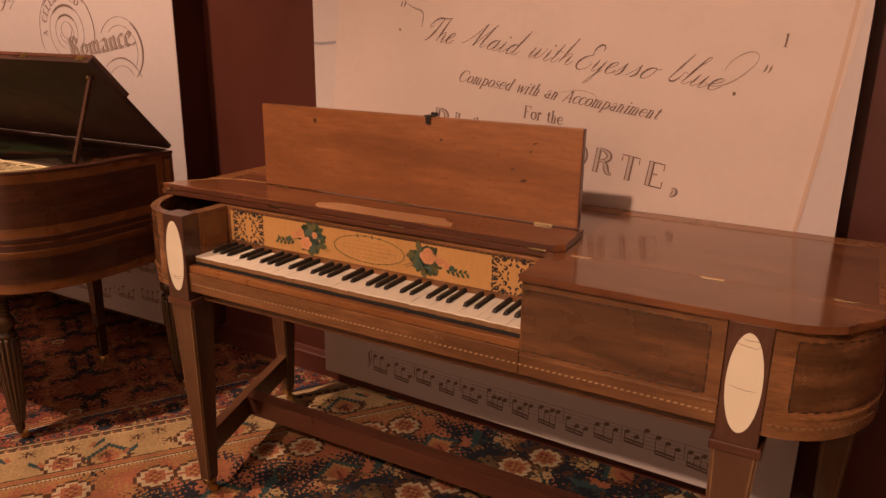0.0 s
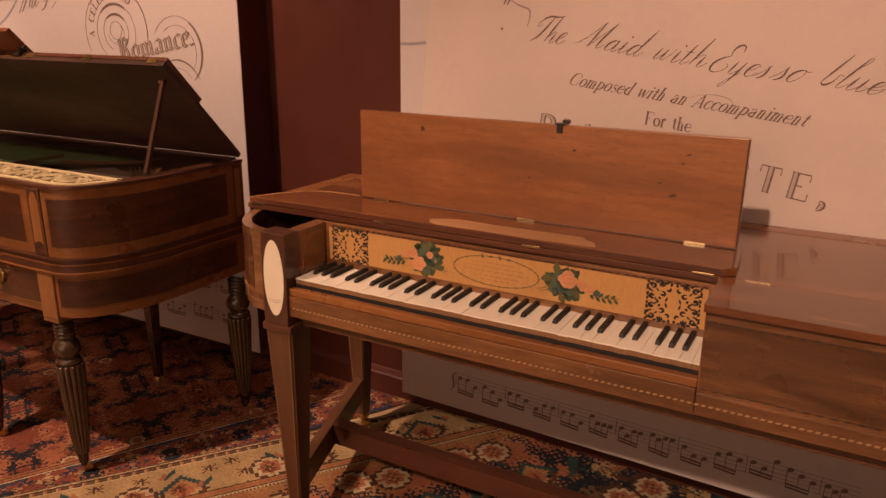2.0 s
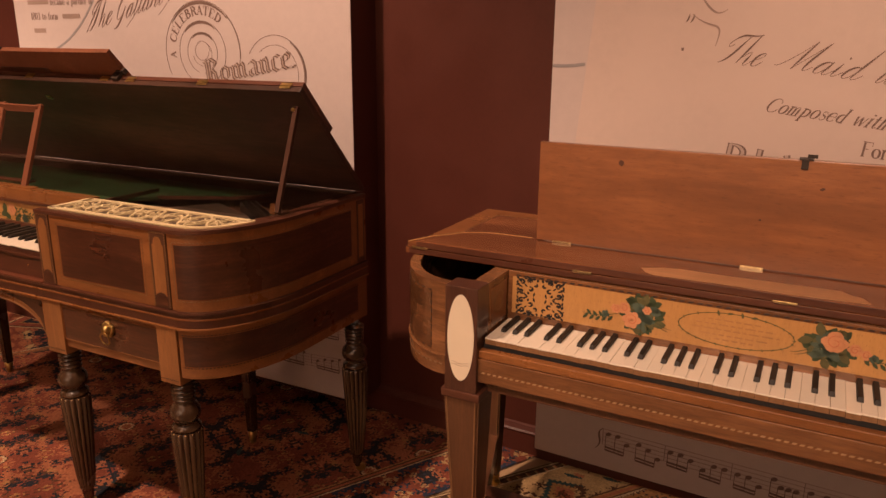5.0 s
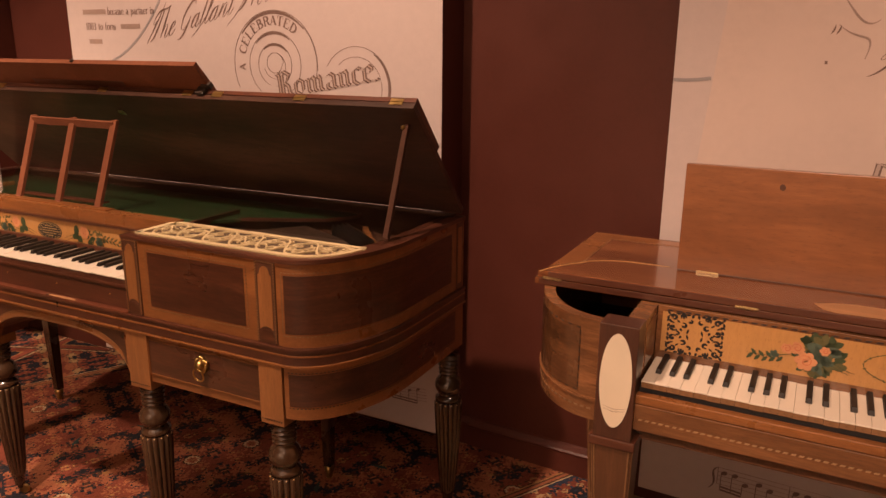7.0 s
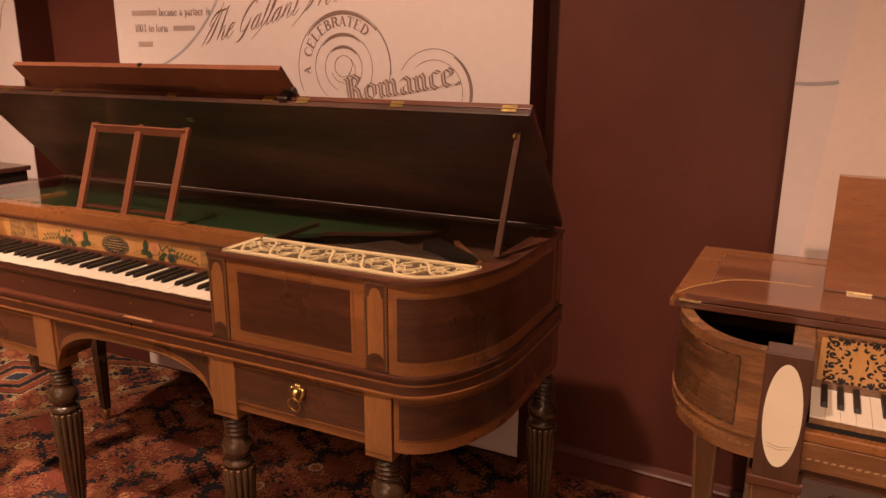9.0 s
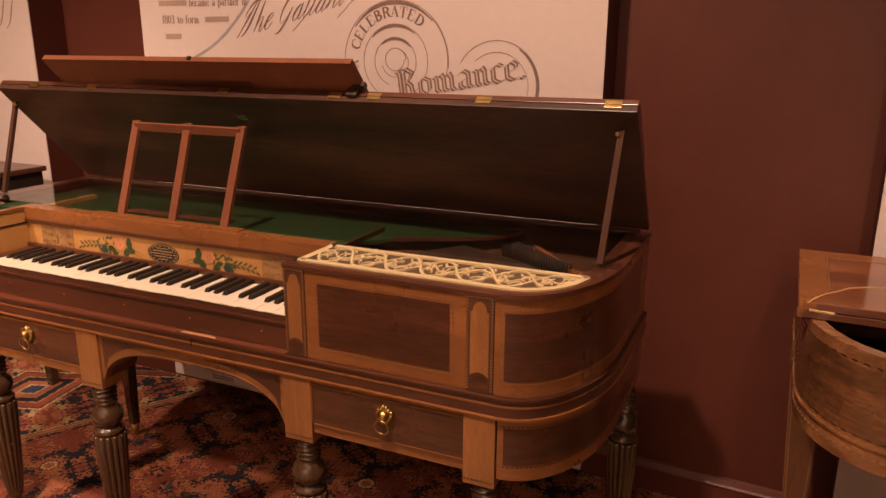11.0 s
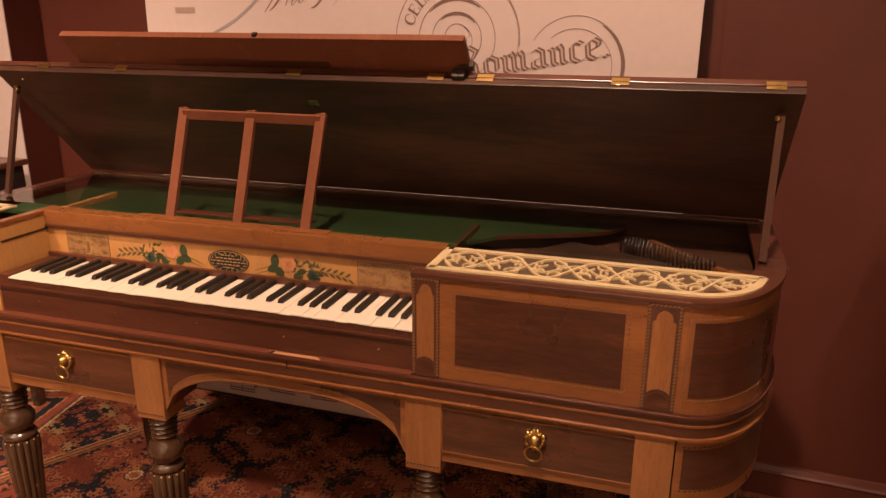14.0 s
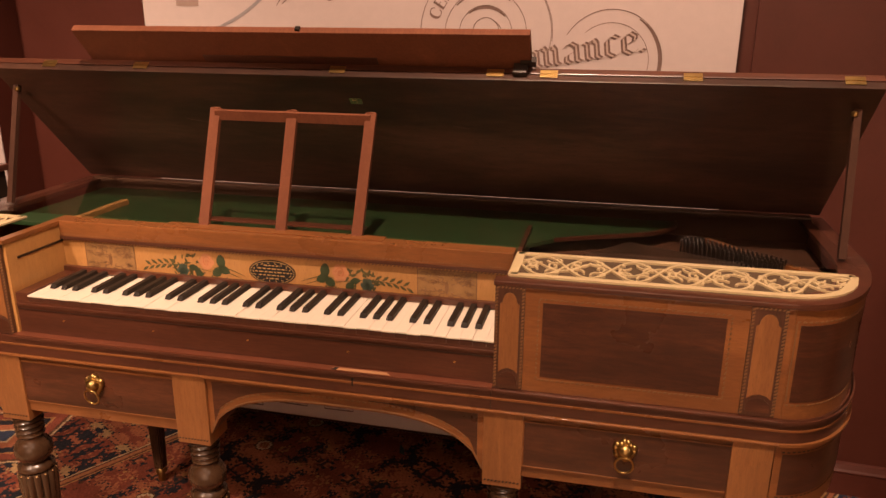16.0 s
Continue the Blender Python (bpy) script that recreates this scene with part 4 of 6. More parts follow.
engraved("curved_rule", romance, [(bez((-3.76, 1.27), (-3.60, 1.30), (-3.46, 1.38), (-3.33, 1.60)), 0.0085, False), (bez((-3.33, 1.60), (-3.25, 1.74), (-3.22, 1.9), (-3.2, 2.2)), 0.0085, False)], INK_LINE, 0.0002)
roman("caption_word", "became a partner in", (-3.665, 1.463), 0.026, 0, romance, 0.245, h=0.0003, heavy=0.16, fine=0.07, material=INK_DIM)
roman("caption_word", "1803 to form", (-3.79, 1.409), 0.026, 0, romance, 0.165, h=0.0003, heavy=0.16, fine=0.07, material=INK_DIM)
bm = bmesh.new()
for x0, x1, z in ((-3.80, -3.675, 1.466), (-3.60, -3.50, 1.412), (-3.78, -3.71, 1.358)):
    slab((x0, -0.0012, z), (x1, -0.0002, z + 0.017), bm=bm)
part("caption_bar", bm, INK_FAINT, romance)
for k, (zz, t) in enumerate(((0.46, 3.0), (0.31, 3.0), (0.17, 3.0))):
    music(romance, -3.72, zz - 0.05, 1.42, t, 9, seed=20 + k, gap=0.011, size=0.8)

# the third panel, beyond
third = panel(-6.1, -4.462, 0.085, pose(0, 2.0, 0), "tall canvas panel printed with faint script, partly seen", 0.1495)
engraved("script_stroke", third, [(bez((-4.75 + 0.05 * k, 1.40), (-4.70 + 0.05 * k, 1.42), (-4.72 + 0.05 * k, 1.50), (-4.66 + 0.05 * k, 1.54)), 0.006, True) for k in range(4)], INK_FAINT, 0.0003)

# ---- the open square piano with ivory ovals ----
P1 = pose(-1.509, 1.276, 0, 0, 0, -0.35)
p1 = thing("square_piano", P1, "faded mahogany square piano with ivory ovals and upright fall board", "piano", "pianos on show")
FY, RIM, LOW = 0.012, 0.853, 0.648
LEFT = end_curve(-0.042, FY, 0.178, 0.235, 0.64, -1)
RIGHT = end_curve(1.444, FY, 0.184, 0.235, 0.64, 1)
part("left_end", strip_wall(LEFT, LOW, RIM, 0, 0.024, side=-1), CASE, p1, smooth=40)
part("right_end", strip_wall(RIGHT, LOW, RIM, 0, 0.024), CASE, p1, smooth=40)
part("back_panel", slab((-0.205, 0.62, LOW), (1.615, 0.64, RIM), 0.002), CASE, p1)
inner = [(x + 0.02, y + 0.006) for x, y in LEFT] + [(x - 0.02, y + 0.006) for x, y in RIGHT[::-1]]
# black board: the shade of the open left end is in its colour
part("bottom_board", prism(inner, LOW + 0.002, LOW + 0.03), BLACK, p1)
for hand, path in ((-1, LEFT), (1, RIGHT)):
    ln = length_of(path)
    part("end_field", strip_wall(path, 0.703, 0.832, 0.0006, 0.002, 0.040, ln - 0.06, side=hand), CASE_PANEL, p1, "darker figured veneer field", smooth=40)
    bm = bmesh.new()
    for z in (0.703, 0.832):
        s = 0.04
        while s < ln - 0.08:
            strip_wall(path, z - 0.0014, z + 0.0014, 0.0009, 0.003, s, s + 0.010, side=hand, bm=bm, step=0.007)
            s += 0.022
    for k in range(7):
        strip_wall(path, 0.708 + k * 0.018, 0.719 + k * 0.018, 0.0009, 0.003, 0.039, 0.0415, side=hand, bm=bm)
    part("stringing", bm, DARKLINE, p1)
    bm = bmesh.new()
    s = 0.01
    while s < ln - 0.02:
        strip_wall(path, 0.669, 0.6725, 0.0010, 0.002, s, s + 0.008, side=hand, bm=bm, step=0.008)
        s += 0.014
    part("dotted_line", bm, FAINTLINE, p1)
    part("bead", strip_wall(path, 0.689, 0.694, 0.0035, 0.006, side=hand), CASE, p1, smooth=40)
for x0, label in ((-0.042, "left"), (1.372, "right")):
    blk = part("corner_block", slab((x0, 0.004, 0.622), (x0 + 0.074, 0.060, RIM + 0.001), 0.002), MAHOG_UP, p1, "dark upright-grained mahogany block")
    bm = bmesh.new()
    blob(bm, x0 + 0.037, 0.742, 0.0955, 0.0305, math.pi / 2, lambda u, v, d: (u, 0.004 - d, v), 0, 0.0012, 40)
    oval = part("ivory_oval", bm, MARBLE, blk, "cream ivory oval with fine cracks")
    bm = bmesh.new()
    rnd = random.Random(len(label))
    for z in ((0.685, 0.690) if label == "left" else (0.815, 0.828, 0.735)):
        x, pts = x0 + 0.010 + abs(z - 0.742) * 0.12, []
        for k in range(9):
            pts.append((x + k * 0.0062 * (1 - abs(z - 0.742) * 3.2), z + rnd.uniform(-0.0015, 0.0015) - 0.004 * math.sin(k / 3)))
        flat_ribbon(bm, pts, 0.0009, lambda u, v, d: (u, 0.0028 - d, v), 0, 0.0002, True)
    part("crack", bm, FAINTLINE, oval)
# keyboard rail, cheek and keys
part("front_rail", slab((0.032, FY, LOW), (0.980, FY + 0.026, 0.7005), 0.0015), CASE, p1)
# the slip's lighter wood also carries the lamp's glow along this edge
part("key_slip", slab((0.032, FY + 0.002, 0.7015), (0.9805, FY + 0.021, 0.719), 0.002), SATIN, p1, "paler strip before the keys, lamp glow in its colour")
bm = bmesh.new()
dashes(bm, (0.04, 0.671), (1.368, 0.671), 0.0125, 0.0034, 0.55, FY, slant=0.2)
part("dotted_line", bm, PALELINE_SOFT, p1)
part("key_bed", slab((0.032, 0.039, 0.68), (0.989, 0.6, 0.7), 0), BLACK, p1)
keyboard(p1, 0.0365, 0.034, 0.166, 0.741, 0.0238, KEYWOOD, 0.014, 0.235)
# added black strip that stands in for the dark gap under the keys
part("key_gap_shade", slab((0.0330, 0.0385, 0.7003), (0.9885, 0.048, 0.726)), BLACK, p1)
cheek = part("left_cheek", slab((-0.004, 0.058, 0.69), (0.0315, 0.175, RIM - 0.001), 0.0015), CASE, p1)
part("cheek_panel", slab((0.0315, 0.07, 0.752), (0.0325, 0.155, 0.836)), SATIN, cheek)
bm = bmesh.new()
for r in (1.0, 0.72):
    flat_ribbon(bm, [(0.112 + 0.029 * r * math.cos(t * 0.26), 0.797 + 0.023 * r * math.sin(t * 0.26)) for t in range(25)], 0.0022, lambda u, v, d: (0.0326 + d, u, v), 0, 0.0005, False)
for k in range(16):
    a = k * math.pi / 8
    blob(bm, 0.112 + 0.0245 * math.cos(a), 0.797 + 0.0195 * math.sin(a), 0.0032, 0.0016, a + 0.6, lambda u, v, d: (0.0326 + d, u, v), 0, 0.0005)
part("round_inlay", bm, FAINTLINE, cheek, "worn oval rosette")
# nameboard
NY = 0.164
nb = part("nameboard", slab((0.0325, NY, 0.70), (0.9895, NY + 0.012, RIM - 0.001), 0.001), CASE, p1, "crossbanded nameboard above the keys")
part("painted_panel", slab((0.043, NY - 0.0008, 0.757), (0.962, NY, 0.8405)), GOLDWOOD, nb, "golden maple panel painted with roses")
bm = bmesh.new()
dashes(bm, (0.05, 0.8445), (0.965, 0.8445), 0.017, 0.0035, 0.6, NY, slant=0.2)
part("stringing", bm, DARKLINE, nb)
at_board = lambda h: (lambda u, v, d: (u, NY - 0.0008 - h - d, v))


def fret_square(cx, cz, w, h, parent):
    """Pierced scrollwork: dark openings in fourfold symmetry round a small vase."""
    bm = bmesh.new()
    shapes = []
    for sx in (-1, 1):
        for sz in (-1, 1):
            q = lambda u, v: (cx + sx * u * w, cz + sz * v * h)
            for (u, v, r, a0, a1) in ((0.38, 0.36, 0.075, 0.3, 5.2), (0.37, 0.12, 0.07, -2.6, 2.4), (0.20, 0.40, 0.06, -0.8, 3.9), (0.20, 0.20, 0.06, 1.2, 6.0), (0.10, 0.32, 0.05, 2.0, 5.8), (0.45, 0.25, 0.04, 0, 4)):
                pts = [q(u + r * (1 - 0.06 * i) * math.cos(a0 + (a1 - a0) * i / 9), v + r * (1 - 0.06 * i) * math.sin(a0 + (a1 - a0) * i / 9)) for i in range(10)]
                flat_ribbon(bm, pts, 0.0054, at_board(0), 0, 0.0004, True)
            for (u, v, a, b, t) in ((0.46, 0.45, 0.0042, 0.0026, 0.8), (0.30, 0.46, 0.005, 0.0024, 0.1), (0.46, 0.06, 0.0024, 0.0045, 0.1), (0.29, 0.28, 0.0045, 0.002, 0.7), (0.29, 0.03, 0.005, 0.0022, 0.5),
                                    (0.13, 0.46, 0.005, 0.0022, 0.0), (0.40, 0.38, 0.0038, 0.0030, 0.6), (0.37, 0.13, 0.0036, 0.0030, 0.2), (0.21, 0.39, 0.0032, 0.0026, 1.0), (0.46, 0.16, 0.0028, 0.0050, 0.4), (0.22, 0.48, 0.0050, 0.0026, 0.2), (0.47, 0.34, 0.0026, 0.0048, 0.2), (0.24, 0.09, 0.0036, 0.0028, 0.9), (0.12, 0.07, 0.0022, 0.006, 0.3), (0.39, 0.24, 0.004, 0.002, 0.4), (0.05, 0.44, 0.003, 0.004, 0.3)):
                blob(bm, *q(u, v), a, b, t * sx * sz, at_board(0), 0, 0.0004, 8, 0.4)
    return part("fret_square", bm, BLACK, parent, "pierced black scrollwork square")


fret_square(0.107, 0.7995, 0.112, 0.088, nb)
fret_square(0.897, 0.7995, 0.112, 0.088, nb)


def spray(parent, cx, cz, hand, frame_of, k=1.0, seed=2):
    """Painted roses in a thick bunch of leaves, with a trailing twig that points away from the middle."""
    r = random.Random(seed)
    P = lambda u, v: (cx + hand * u * k, cz + v * k)
    for name, m, items, spread, h in (("painted_leaf", LEAF, 34, (0.014, 0.036), 0.0004), ("painted_leaf", LEAF_DULL, 16, (0.010, 0.034), 0.0006), ("painted_leaf", TEAL, 20, (0.004, 0.026), 0.0008)):
        bm = bmesh.new()
        for i in range(items):
            a = 2 * math.pi * i / items + r.uniform(-0.3, 0.3)
            d = r.uniform(*spread)
            blob(bm, *P(0.006 + d * math.cos(a) * 1.1, d * math.sin(a)), r.uniform(0.008, 0.0135) * k, r.uniform(0.005, 0.0085) * k, a * hand + r.uniform(-0.8, 0.8), frame_of, h, h + 0.0003, 10, 0.5)
        part(name, bm, m, parent)
    for (u, v, rad) in ((-0.014, -0.012, 0.0175), (-0.030, 0.010, 0.0120), (-0.046, 0.006, 0.0100), (0.014, 0.012, 0.0085)) if seed % 2 == 0 else ((-0.004, 0.010, 0.0205), (-0.036, 0.002, 0.0115), (-0.054, -0.004, 0.0095)):
        bm = bmesh.new()
        for q in range(6):
            a = q * 1.047 + r.uniform(-0.2, 0.2)
            blob(bm, *P(u + rad * 0.5 * math.cos(a), v + rad * 0.45 * math.sin(a)), rad * 0.60 * k, rad * 0.46 * k, a, frame_of, 0.0012, 0.0014 + 0.0001 * (q % 3), 9)
        rose = part("painted_rose", bm, ROSE, parent)
        bm = bmesh.new()
        flat_ribbon(bm, [P(*p) for p in spiral(u, v, rad * 0.12, rad * 0.72, 0.4, 9.5, 16)], 0.0013 * k, frame_of, 0.0016, 0.0018, True)
        part("petal_line", bm, ROSE_DEEP, rose)
    bm = bmesh.new()
    flat_ribbon(bm, [P(*p) for p in bez((-0.03, 0.0), (-0.055, -0.008), (-0.08, -0.018), (-0.112, -0.012))], 0.0014 * k, frame_of, 0.0009, 0.0012, True)
    flat_ribbon(bm, [P(*p) for p in bez((0.02, -0.006), (0.035, -0.008), (0.05, -0.020), (0.064, -0.020))], 0.0012 * k, frame_of, 0.0009, 0.0012, True)
    flat_ribbon(bm, [P(*p) for p in bez((0.02, -0.010), (0.035, -0.016), (0.045, -0.022), (0.056, -0.024))], 0.0012 * k, frame_of, 0.0009, 0.0012, True)
    for i in range(9):
        u = -0.056 - 0.0062 * i
        v = -0.012 - 0.004 * math.sin(i / 3)
        blob(bm, *P(u, v + (0.0045 if i % 2 else -0.0045)), r.uniform(0.0062, 0.0085) * k, 0.0034 * k, hand * (2.3 if i % 2 else -2.3), frame_of, 0.0010, 0.0013, 8, 0.5)
    part("painted_twig", bm, LEAF, parent)
    bm = bmesh.new()
    for q in range(5):
        blob(bm, *P(-0.066 + 0.004 * math.cos(q * 1.26), -0.008 + 0.004 * math.sin(q * 1.26)), 0.0045 * k, 0.0035 * k, q, frame_of, 0.0014, 0.0016, 8)
    part("painted_bloom", bm, TEAL, parent)


spray(nb, 0.322, 0.800, 1, at_board(0.0002), 1.05, 2)
spray(nb, 0.672, 0.801, -1, at_board(0.0002), 1.05, 7)
bm = bmesh.new()
wreath = [(0.505 + 0.105 * math.cos(t * 2 * math.pi / 60), 0.800 + 0.034 * math.sin(t * 2 * math.pi / 60)) for t in range(61)]
flat_ribbon(bm, wreath, 0.0015, at_board(0.0002), 0, 0.0003, False)
for t in range(0, 60, 2):
    big = 10 < t < 20
    blob(bm, *wreath[t], 0.0062 if big else 0.0034, 0.0026 if big else 0.0014, t * 0.8, at_board(0.0003), 0, 0.0003, 7, 0.4)
part("oval_wreath", bm, LEAF_DULL, nb)
bm = bmesh.new()
for z, w in ((0.817, 0.05), (0.807, 0.072), (0.797, 0.08), (0.786, 0.062), (0.777, 0.035)):
    x = 0.505 - w
    r = random.Random(int(z * 1000))
    while x < 0.505 + w:
        s = r.uniform(0.006, 0.02)
        slab((x, NY - 0.0014, z), (min(x + s, 0.505 + w), NY - 0.001, z + 0.0028), bm=bm)
        x += s + 0.005
part("inscription_bar", bm, WORNWORDS, nb)
# closed treble end
part("front_panel", slab((0.9815, FY, LOW), (1.370, FY + 0.022, RIM), 0.0015), CASE, p1)
part("front_field", slab((0.985, FY - 0.0008, 0.703), (1.344, FY + 0.002, 0.8345)), CASE_PANEL, p1, "darker figured veneer field")
bm = bmesh.new()
for a, b in (((0.985, 0.8345), (1.344, 0.8345)), ((0.985, 0.703), (1.344, 0.703)), ((1.344, 0.706), (1.344, 0.833))):
    dashes(bm, a, b, 0.021, 0.0027, 0.55, FY - 0.0006, slant=0.15)
part("stringing", bm, DARKLINE, p1)
part("bead", slab((0.9815, FY - 0.0035, 0.688), (1.371, FY, 0.6945), 0.001), CASE, p1)
part("treble_cheek", slab((0.9900, FY + 0.0225, LOW + 0.02), (1.004, 0.175, RIM), 0.001), CASE_PANEL, p1)
# lids
over = lambda path, d, hand: [(x + hand * d, y - d if i < 6 else y) for i, (x, y) in enumerate(path)]
HY = 0.172
LW, RW = over(LEFT, 0.010, -1), over(RIGHT, 0.010, 1)
rear = part("rear_lid", prism([(LW[-1][0], HY + 0.0008), (RW[-1][0], HY + 0.0008), (RW[-1][0], 0.648), (LW[-1][0], 0.648)], 0.8545, 0.8685, bev=0.002), TOP, p1)
bm = bmesh.new()
slab((-0.232, 0.185, 0.8686), (-0.180, 0.64, 0.8692), bm=bm)
slab((-0.180, 0.59, 0.8686), (1.595, 0.64, 0.8692), bm=bm)
slab((1.595, 0.185, 0.8686), (1.643, 0.64, 0.8692), bm=bm)
part("crossbanding", bm, SATIN, rear, "paler crossbanded border")
bm = bmesh.new()
for k in range(36):
    slab((-0.179, 0.20 + k * 0.0108, 0.8687), (-0.175, 0.206 + k * 0.0108, 0.8694), bm=bm)
for k in range(120):
    slab((-0.17 + k * 0.0146, 0.584, 0.8687), (-0.162 + k * 0.0146, 0.588, 0.8694), bm=bm)
part("stringing", bm, FAINTLINE, rear)
front_right = [p for p in RW if p[1] <= HY]
part("treble_lid", prism([(0.979, 0.001), (1.39, 0.001)] + front_right + [(along(RW, 0.27)[0], HY - 0.0008), (0.979, HY - 0.0008)], 0.8545, 0.8685, bev=0.0035), TOP, p1)
fold = [(x, 2 * HY - y) for x, y in LW if y <= HY]
flap = part("folded_flap", prism([(along(LW, 0.27)[0] - 0.004, HY + 0.0008)] + fold[::-1] + [(0.975, 2 * HY - 0.001), (0.995, 2 * HY - 0.012), (1.004, HY + 0.018), (0.985, HY + 0.0008)], 0.870, 0.8855, bev=0.002), TOP, p1, "lid flap folded flat on the rear lid")
part("flap_edge", slab((-0.205, HY - 0.0012, 0.8712), (0.984, HY + 0.0007, 0.8845), 0.0006), MAHOG, flap, "dark moulded edge")
part("lid_edge", slab((-0.225, HY - 0.0012, 0.8556), (0.975, HY + 0.0007, 0.8680), 0.0006), MAHOG, rear, "dark moulded edge")
bm = bmesh.new()
flat_ribbon(bm, [(x, y - 0.012) for x, y in fold[::-1]] + [(0.02, 2 * HY - 0.012)], 0.0035, lambda u, v, d: (u, v, 0.8856 + d), 0, 0.0005, False)
part("stringing", bm, PALELINE, flap)
bm = bmesh.new()
prism([(0.308, 0.212), (0.345, 0.232), (0.382, 0.241), (0.47, 0.238), (0.60, 0.242), (0.676, 0.243), (0.690, 0.226), (0.712, 0.215), (0.724, 0.186), (0.66, 0.181), (0.586, 0.176), (0.45, 0.179), (0.345, 0.173), (0.322, 0.186)], 0.8856, 0.8863, bm)
part("bare_patch", bm, PALE, flap, "worn strip where the veneer is lost")
fall = part("fall_board", slab((0.037, 0.318, 0.888), (0.983, 0.333, 1.1175), 0.0018), BOARD, p1, "upright plain board with knots")
part("board_edge", slab((0.9832, 0.3185, 0.889), (0.9855, 0.3325, 1.1165), 0.0004), MAHOG, fall)
bm = bmesh.new()
for x, z, a, b in ((0.225, 1.083, 0.006, 0.007), (0.62, 1.063, 0.005, 0.003), (0.845, 0.985, 0.009, 0.004), (0.515, 0.99, 0.003, 0.002), (0.815, 1.01, 0.006, 0.002), (0.87, 1.075, 0.006, 0.002), (0.86, 1.055, 0.004, 0.002)):
    blob(bm, x, z, a, b, 0.3, lambda u, v, d: (u, 0.3179 - d, v), 0, 0.0003, 12, 0.2)
part("knot", bm, MAHOG, fall)
bm = slab((0.572, 0.314, 1.1178), (0.598, 0.337, 1.121), 0.0008)
slab((0.577, 0.313, 1.100), (0.590, 0.3178, 1.1178), bm=bm)
slab((0.586, 0.325, 1.121), (0.604, 0.330, 1.128), bm=bm)
part("latch", bm, plain("dark_iron", (0.05, 0.04, 0.035), 0.4, metal=0.8), fall, "dark iron latch")


DULLBRASS = plain("dull_brass", (0.62, 0.50, 0.31), 0.24, metal=1.0, vary=0.3, scale=60)


def hinge(parent, x, y, z, w=0.042):
    """A small brass butt hinge: two leaves and a knuckle."""
    bm = slab((x - w / 2, y - 0.0012, z - 0.0048), (x + w / 2, y - 0.0002, z - 0.0012), 0.0003)
    slab((x - w / 2, y - 0.0012, z + 0.0012), (x + w / 2, y - 0.0002, z + 0.0042), bm=bm)
    for k in range(5):
        slab((x - w / 2 + k * w / 5 + 0.0003, y - 0.0034, z - 0.0016), (x - w / 2 + (k + 1) * w / 5 - 0.0003, y + 0.0004, z + 0.0016), bm=bm)
    return part("hinge", bm, DULLBRASS, parent, "small worn brass hinge")


for x in (-0.195, 0.195, 0.585, 0.946):
    hinge(p1, x, HY, 0.8695)
for x in (0.10, 0.51, 0.90):
    hinge(p1, x, 0.3178, 0.8868, 0.045)
for x in (1.046, 1.313, 1.545):
    bm = slab((x - 0.022, HY - 0.004, 0.8687), (x + 0.022, HY + 0.004, 0.8696), 0.0003)
    part("hinge", bm, DULLBRASS, p1, "small worn brass hinge")
# trestle stand
def square_leg(x, y, hand, fx, fy, parent):
    """A square tapered leg with a collar, pale edge lines and a brass castor."""
    top, bot, h = 0.080, 0.036, 0.618
    rings = [[(x + s * top / 2, y + t * top / 2, h) for s, t in ((-1, -1), (1, -1), (1, 1), (-1, 1))],
             [(fx + s * bot / 2, fy + t * bot / 2, 0.050) for s, t in ((-1, -1), (1, -1), (1, 1), (-1, 1))]]
    bm = quads(bmesh.new(), rings)
    bmesh.ops.bevel(bm, geom=bm.edges[:], offset=0.0025, segments=2, affect="EDGES")
    leg = part("leg", bm, CASE_UP, parent)
    part("collar", slab((x - top / 2 - 0.005, y - top / 2 - 0.005, 0.602), (x + top / 2 + 0.005, y + top / 2 + 0.005, 0.622), 0.003), MAHOG, leg)
    bm = bmesh.new()
    for s, t in ((-1, -1), (1, -1), (-1, 1)):
        bar((x + s * (top / 2 - 0.006), y + t * (top / 2 + 0.0002), 0.60), (fx + s * (bot / 2 - 0.004), fy + t * (bot / 2 + 0.0002), 0.06), 0.003, 0.0016, bm, up=(0, 1, 0))
        bar((x + s * (top / 2 + 0.0002), y + t * (top / 2 - 0.006), 0.60), (fx + s * (bot / 2 + 0.0002), fy + t * (bot / 2 - 0.004), 0.06), 0.003, 0.0016, bm, up=(1, 0, 0))
    part("stringing", bm, FAINTLINE, leg)
    castor = part("castor", lathe([(0.013, 0.055), (0.020, 0.052), (0.021, 0.040), (0.017, 0.036), (0.010, 0.034), (0.009, 0.026)], 16, (fx, fy)), BRASS, leg, "brass castor", smooth=40)
    bm = lathe([(0.003, -0.008), (0.011, -0.007), (0.0145, -0.003), (0.0145, 0.003), (0.011, 0.007), (0.003, 0.008)], 16)
    wheel = part("wheel", bm, BRASS, castor, smooth=40)
    wheel.matrix_basis = pose(fx + 0.006, fy + 0.006, 0.0160, 90, 0, 40)


CASE_UP = wood("upright_mahogany_leg", (0.070, 0.028, 0.013), (0.160, 0.066, 0.030), grain=(12, 12, 0.9), rough=0.28, coat=0.25)
for x, y, fx, fy in ((-0.005, 0.048, 0.004, 0.044), (1.409, 0.048, 1.400, 0.044), (-0.178, 0.592, -0.168, 0.588), (1.588, 0.592, 1.578, 0.588)):
    square_leg(x, y, 1, fx, fy, p1)
part("side_stretcher", bar((0.0, 0.045, 0.155), (-0.172, 0.592, 0.155), 0.030, 0.075), CASE_UP, p1)
part("side_stretcher", bar((1.404, 0.045, 0.155), (1.584, 0.592, 0.155), 0.030, 0.075), CASE_UP, p1)
